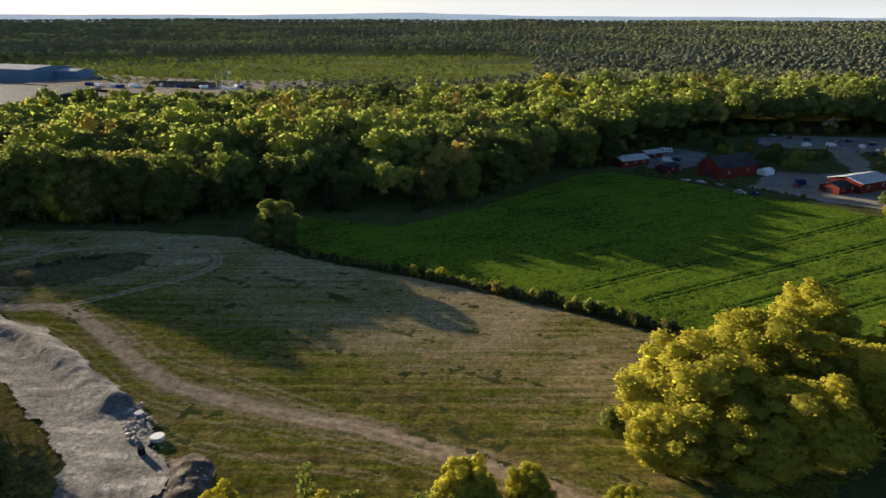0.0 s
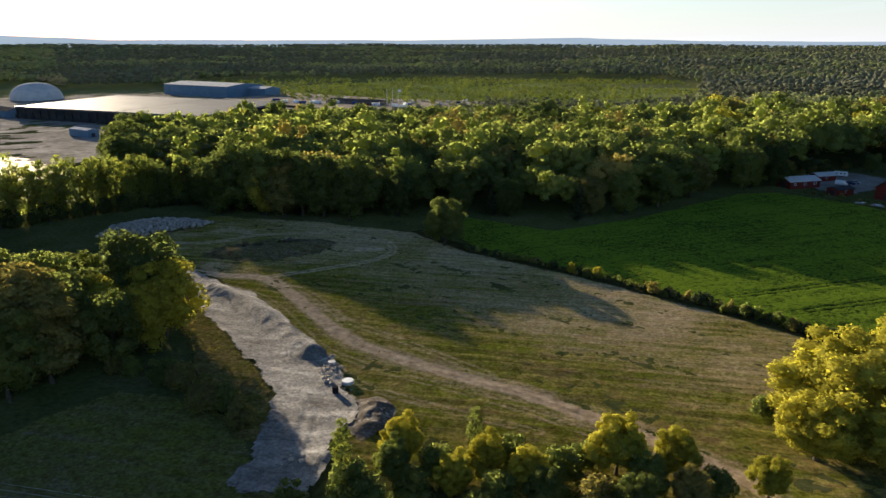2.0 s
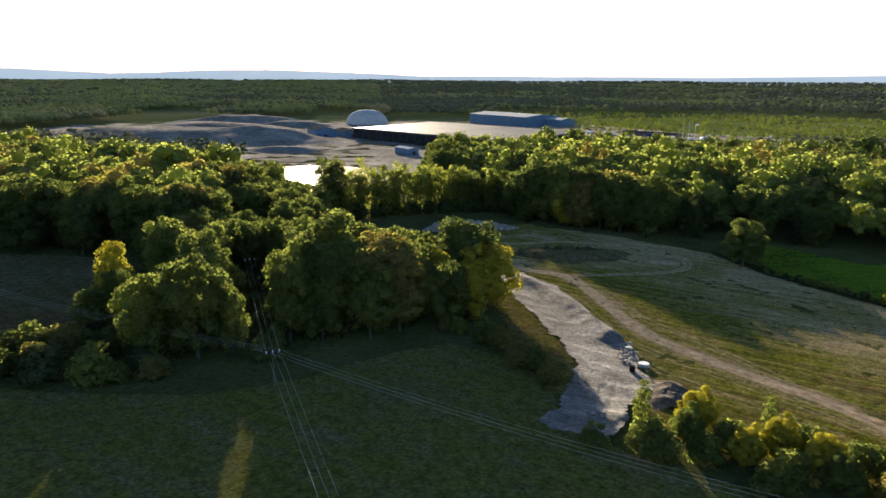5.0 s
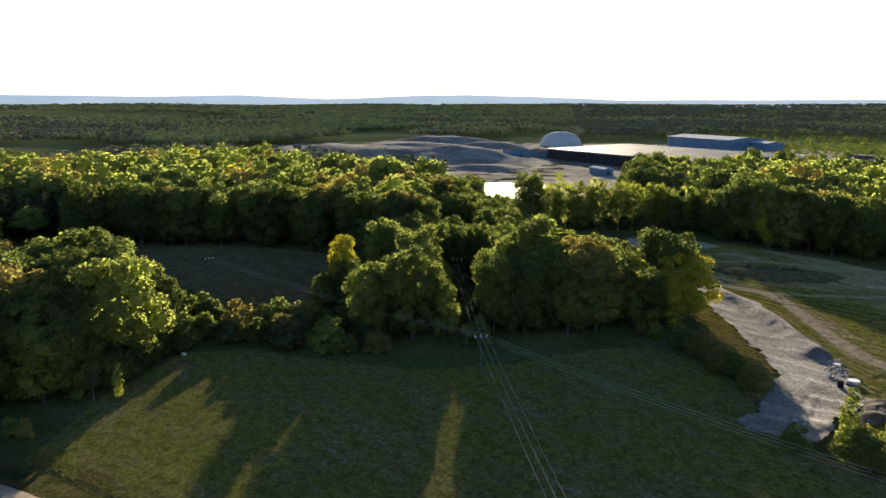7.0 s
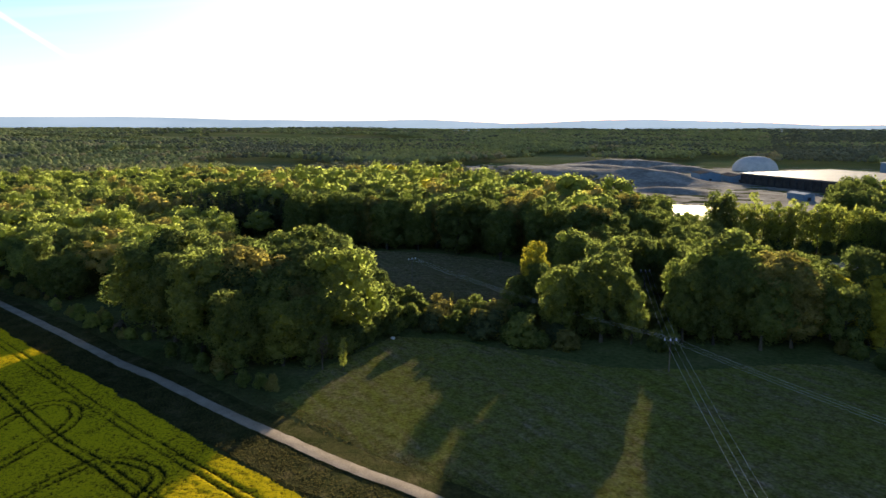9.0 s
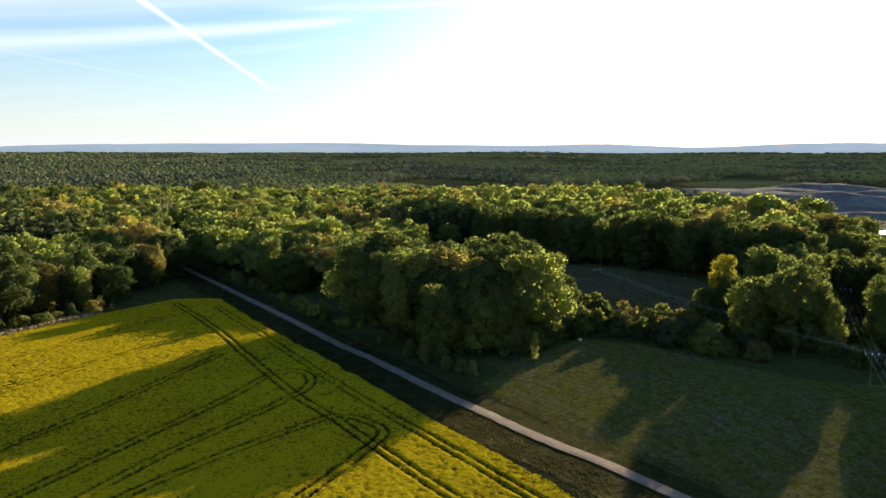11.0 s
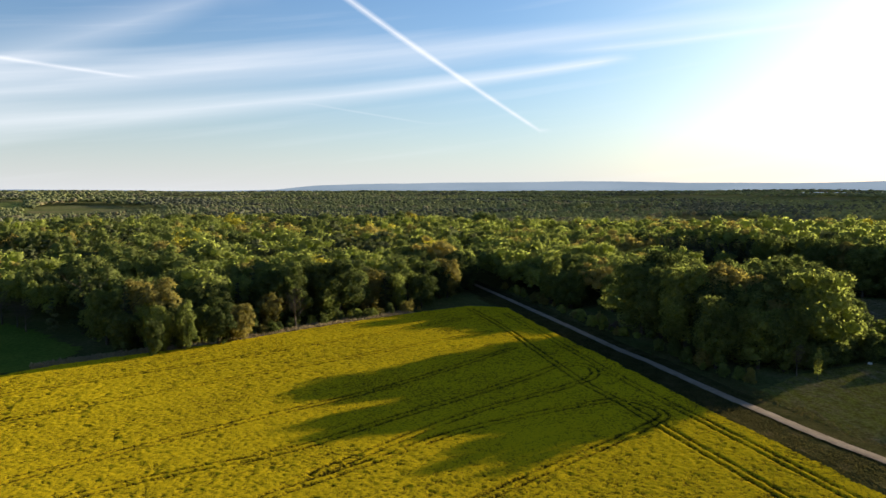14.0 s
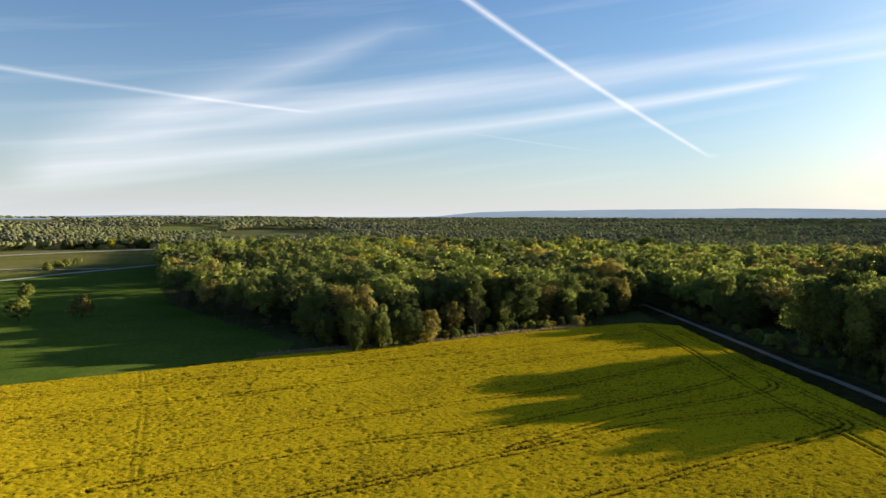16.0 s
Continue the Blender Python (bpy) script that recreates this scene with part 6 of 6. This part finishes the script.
part("canopy", prism_bm([(-2.5, 0), (2.5, 0), (2.5, 2.2), (0, 3.2), (-2.5, 2.2)], -3, 3), WHITE, root)


# solar-roofed hall
def solar_hall():
    root = rooted("solar_hall", 0, 0, 0, "huge low hall with a dark solar-panel roof", "hall")
    c = [(-516, 540), (-307, 498), (-289, 621), (-500, 662)]
    bm = bmesh.new()
    lo = [bm.verts.new((x, y, 9.6 + (1.6 if i > 1 else 0))) for i, (x, y) in enumerate(c)]
    hi = [bm.verts.new((x, y, 11.0 + (1.6 if i > 1 else 0))) for i, (x, y) in enumerate(c)]
    bm.faces.new(lo[::-1])
    bm.faces.new(hi)
    for i in range(4):
        bm.faces.new((lo[i], lo[(i + 1) % 4], hi[(i + 1) % 4], hi[i]))
    part("roof", bm, SOLAR, root, "dark glossy solar-panel roof")
    bm = bmesh.new()
    ctr = np.mean(c, axis=0)
    inn = [ctr + (np.array(p) - ctr) * 0.975 for p in c]
    vs = [[bm.verts.new((x, y, z)) for x, y in inn] for z in (0, 9.6)]
    for i in range(4):
        bm.faces.new((vs[0][i], vs[0][(i + 1) % 4], vs[1][(i + 1) % 4], vs[1][i]))
    part("wall", bm, DARK_WALL, root)
    for k in range(22):
        p = np.array(c[0]) + (np.array(c[1]) - np.array(c[0])) * (k + 0.3) / 22
        part("column", box_bm(p[0] - 0.5, p[1] - 0.5 + 1.2, 0, p[0] + 0.5, p[1] + 1.7, 9.6), ROOF_DARK, root)
    a_, b_ = np.array(c[0]) * 0.42 + np.array(c[1]) * 0.58, np.array(c[3]) * 0.42 + np.array(c[2]) * 0.58
    bm = bmesh.new()
    q = [bm.verts.new(v) for v in ((a_[0] - 0.7, a_[1], 11.06), (a_[0] + 0.7, a_[1], 11.06), (b_[0] + 0.7, b_[1], 12.66), (b_[0] - 0.7, b_[1], 12.66))]
    bm.faces.new(q)
    part("gutter", bm, DARK_WALL, root, "dark gutter seam")


solar_hall()
gable("blue_hall", -500, 860, 70, 60, 120, 13, 16, BLUE_SHEET, ROOF_PALE, "large blue sheet-metal hall with a pale roof", 0, 0, 0.4, "hall")
gable("blue_hall", -425, 850, 70, 26, 34, 10, 12, BLUE_SHEET, ROOF_PALE, "blue sheet-metal annexe with a pale roof", 0, 0, 0.4, "hall")
gable("blue_shed", -372, 446, 68, 9, 24, 5.0, 6.0, BLUE_SHEET, ROOF_PALE, "small blue sheet-metal shed with a white roof", 0, 1, 0.3)
gable("blue_hall", -560, 540, 60, 22, 34, 8, 10, BLUE_SHEET, ROOF_DARK, "blue workshop with a dark roof", 0, 1, 0.3, "workshop")
gable("blue_hall", -540, 560, 60, 18, 40, 6, 8, BLUE_SHEET, ROOF_DARK, "blue workshop with a dark roof", 0, 1, 0.3, "workshop")
gable("office_building", -262, 740, 75, 14, 66, 5, 7, surface("brick_wall", [(0.3, (0.16, 0.12, 0.10)), (0.7, (0.24, 0.19, 0.16))], 0.2, 2, 0.3), ROOF_DARK, "low brown office building", 8, 1, 0.4, "office")
gable("red_store", -240, 722, 75, 8, 14, 4, 5, RED_WOOD, ROOF_DARK, "small red store building", 1, 1, 0.3)


def dome():
    root = rooted("storage_dome", -665, 740, 0, "pale round storage dome", "dome")
    V, F, n, m = [], [], 36, 9
    for i in range(m):
        ph = math.pi / 2 * i / m
        for k in range(n):
            t = 2 * math.pi * k / n
            V.append((29 * math.cos(ph) ** 0.8 * math.cos(t), 29 * math.cos(ph) ** 0.8 * math.sin(t), 19.5 * math.sin(ph)))
    V.append((0, 0, 19.5))
    for i in range(m - 1):
        for k in range(n):
            F.append((i * n + k, i * n + (k + 1) % n, (i + 1) * n + (k + 1) % n, (i + 1) * n + k))
    for k in range(n):
        F.append(((m - 1) * n + k, (m - 1) * n + (k + 1) % n, m * n))
    ob = new("shell", mesh_of("shell", V, F, ROOF_PALE, True))
    ob.parent = root


dome()
for k in range(3):
    root = rooted("flag_pole", -226 + 7 * k, 733 - 3 * k, 0, "tall white flag pole", "flag pole", "flag poles", 2.0)
    bm = bmesh.new()
    bmesh.ops.create_cone(bm, cap_ends=True, segments=8, radius1=0.25, radius2=0.15, depth=17)
    bmesh.ops.translate(bm, verts=bm.verts, vec=(0, 0, 8.5))
    part("pole", bm, WHITE, root)
    if k == 2:
        part("flag", box_bm(0.2, -0.03, 14.2, 3.4, 0.03, 16.2), WHITE, root)
truck_rng = random.Random(12)
for i in range(16):
    u = i / 15
    x, y = -190 + 130 * 0 + (-170 + 330 * 0) * u + 60 * u * 0, 716 + 30 * u
    x += truck_rng.uniform(-8, 60) * (1 - u)
    y += truck_rng.uniform(-18, 10)
    blue = i % 3 == 0
    root = rooted("container", x, y, truck_rng.uniform(0, 180), "blue steel container in the yard" if blue else "pale truck body in the yard", "container", "yard containers", 2.2)
    part("body", box_bm(-4, -1.4, 0.2, 4, 1.4, 3.0, 0.1), TARP_BLUE if blue else WHITE, root)
    part("frame", box_bm(-4.1, -1.2, 0.0, 4.1, 1.2, 0.2), BLACK, root)


# rubble pile
def rock(rng, r):
    v = ICO_V * r * rng.uniform(0.65, 1.25, (len(ICO_V), 1)) * (1, rng.uniform(0.6, 1), rng.uniform(0.5, 0.85))
    return v


def rubble(name, poly, gap, sizes, mound, label, seed, z0=0.3):
    rng = np.random.RandomState(seed)
    P = scatter(poly, gap, seed)
    c = P.mean(0)
    reach = np.abs(P - c).max(0)
    vs, ts = [], []
    for i, (x, y) in enumerate(P):
        u = np.hypot(*((np.array((x, y)) - c) / reach))
        r = rng.uniform(*sizes)
        vs.append(rock(rng, r) + (x, y, z0 + mound * max(0, 1 - u) * rng.uniform(0.7, 1.1) + r * 0.3))
        ts.append(ICO_F + i * len(ICO_V))
    return tagged(new(name, quick_mesh(name, np.concatenate(vs), np.zeros((0, 4), int), np.concatenate(ts), [ROCK])), label, "rocks", kind="stuff")


rubble("rock_pile", [(-174, 197), (-157, 201), (-148, 214), (-144, 226), (-156, 228), (-168, 222), (-178, 212)], 1.35, (0.5, 1.15), 2.6, "long heap of pale broken rock", 4)
rubble("rubble", [(-57, 120), (-52, 113), (-50, 106), (-54, 108), (-59, 116)], 1.2, (0.3, 0.8), 0.3, "loose pale boulders beside the site road", 5)
structure("soil_heap", field_mesh("soil_heap", [(-46, 103), (-42, 105), (-37, 101), (-36, 93), (-40, 88), (-44, 92)], 0.5, lambda x, y: 0.1 + 1.5 * np.exp(-(line_distance(x, y, [(-41, 100), (-39.5, 93)]) / 2.6) ** 2) * (1 + 0.4 * bumps(x, y, 2.0)) + 0.2 * bumps(x, y, 1.2),
          surface("dug_soil", [(0.3, (0.07, 0.06, 0.05)), (0.5, (0.13, 0.115, 0.095)), (0.7, (0.24, 0.215, 0.185))], 0.5, 2.0, 0.5, bump=0.9, bump_depth=0.3), 1.0), "dark heap of dug soil and broken stone", "soil heap")
rubble("rubble", [(-44, 95), (-40, 101), (-37, 97), (-40, 90)], 1.5, (0.15, 0.5), 1.4, "broken stones on the dark soil heap", 6)
rubble("rubble", [(-64, 124), (-61, 125), (-54, 114), (-47, 106), (-48, 104), (-55, 111)], 1.7, (0.15, 0.5), 0.2, "scattered pale stones along the edge of the site road", 8)
rubble("rubble", [(-106, 158), (-90, 149), (-76, 137), (-66, 128), (-68, 125), (-80, 134), (-94, 146)], 2.6, (0.12, 0.45), 1.6, "loose stones strewn over the rubble berm", 9)
rubble("rubble", [(-52, 80), (-46, 83), (-46, 80), (-51, 77)], 1.6, (0.3, 0.7), 0.2, "loose stones at the road end", 7)


def ring(name, x, y, r, h, material, label, lid=True, z=0.35):
    root = rooted(name, x, y, 0, label, "concrete ring", z=z)
    bm = bmesh.new()
    bmesh.ops.create_cone(bm, cap_ends=True, segments=28, radius1=r, radius2=r, depth=h)
    bmesh.ops.translate(bm, verts=bm.verts, vec=(0, 0, h / 2))
    bmesh.ops.bevel(bm, geom=[e_ for e_ in bm.edges if abs(e_.verts[0].co.z - e_.verts[1].co.z) < 0.01], offset=0.04, segments=1, affect="EDGES")
    part("ring", bm, material, root)
    if lid:
        bm = bmesh.new()
        bmesh.ops.create_cone(bm, cap_ends=True, segments=28, radius1=r * 0.9, radius2=r * 0.9, depth=0.12)
        bmesh.ops.translate(bm, verts=bm.verts, vec=(0, 0, h + 0.06))
        part("lid", bm, WHITE, root, "pale round lid")


ring("manhole_ring", -49.2, 108.3, 1.25, 0.6, CONCRETE, "pale round concrete manhole ring lying by the site road")
ring("drain_pipe", -50.2, 103.9, 0.6, 1.3, BLACK, "upright black plastic drain pipe", False)
ring("manhole_ring", -55.5, 116.0, 0.8, 0.7, CONCRETE, "small concrete manhole ring beside the rubble", False)
root = rooted("white_box", -160.5, 6.3, 20, "small white box at the pasture edge", "box", z=0.1)
part("body", box_bm(-0.5, -0.35, 0, 0.5, 0.35, 0.6, 0.05), WHITE, root)


# power line
def pole(x, y, yaw, h, label="wooden power pole with a steel crossarm"):
    root = rooted("power_pole", x, y, yaw, label, "power pole", "power poles")
    bm = bmesh.new()
    bmesh.ops.create_cone(bm, cap_ends=True, segments=9, radius1=0.17, radius2=0.11, depth=h)
    bmesh.ops.translate(bm, verts=bm.verts, vec=(0, 0, h / 2))
    part("pole", bm, POLE_WOOD, root)
    part("crossarm", box_bm(-1.5, -0.07, h - 0.46, 1.5, 0.07, h - 0.32), ROOF_DARK, root, "galvanised crossarm")
    for px in (-1.35, 0.0, 1.35):
        bm = bmesh.new()
        bmesh.ops.create_cone(bm, cap_ends=True, segments=8, radius1=0.17, radius2=0.12, depth=0.5)
        bmesh.ops.translate(bm, verts=bm.verts, vec=(px, 0, h - 0.12))
        part("insulator", bm, WHITE, root, "white insulator")
    return [Matrix(root.matrix_world) @ Vector((px, 0, h + 0.08)) for px in (-1.35, 0.0, 1.35)]


def wires(A, B, sag):
    for a_, b_ in zip(A, B):
        V, F = [], []
        n = 14
        pts = [a_.lerp(b_, i / n) - Vector((0, 0, 4 * sag * (i / n) * (1 - i / n))) for i in range(n + 1)]
        side = (b_ - a_).cross(Vector((0, 0, 1))).normalized() * 0.015
        for i, p in enumerate(pts):
            V += [p + side, p + Vector((0, 0, 0.015)), p - side, p - Vector((0, 0, 0.015))]
            if i:
                F += [(4 * i - 4 + k, 4 * i - 4 + (k + 1) % 4, 4 * i + (k + 1) % 4, 4 * i + k) for k in range(4)]
        tagged(new("power_wire", mesh_of("power_wire", V, F, WIRE)), "thin bare aluminium power wire between poles", "wire", "power wires")


p1 = pole(-108, 54, 65, 8.0, "wooden power pole at the pasture edge with a steel crossarm")
p2 = pole(-162, 95, 55, 11.0)
p3 = pole(-214, 36, 100, 11.0, "wooden power pole in the rough pasture")
p4 = pole(20, 58, 93, 8.5)
p5 = pole(-6, -17, 55, 8.5)
wires(p1, p2, 0.6)
wires(p1, p4, 2.0)
wires(p1, p5, 1.4)
wires(p1, p3, 1.4)
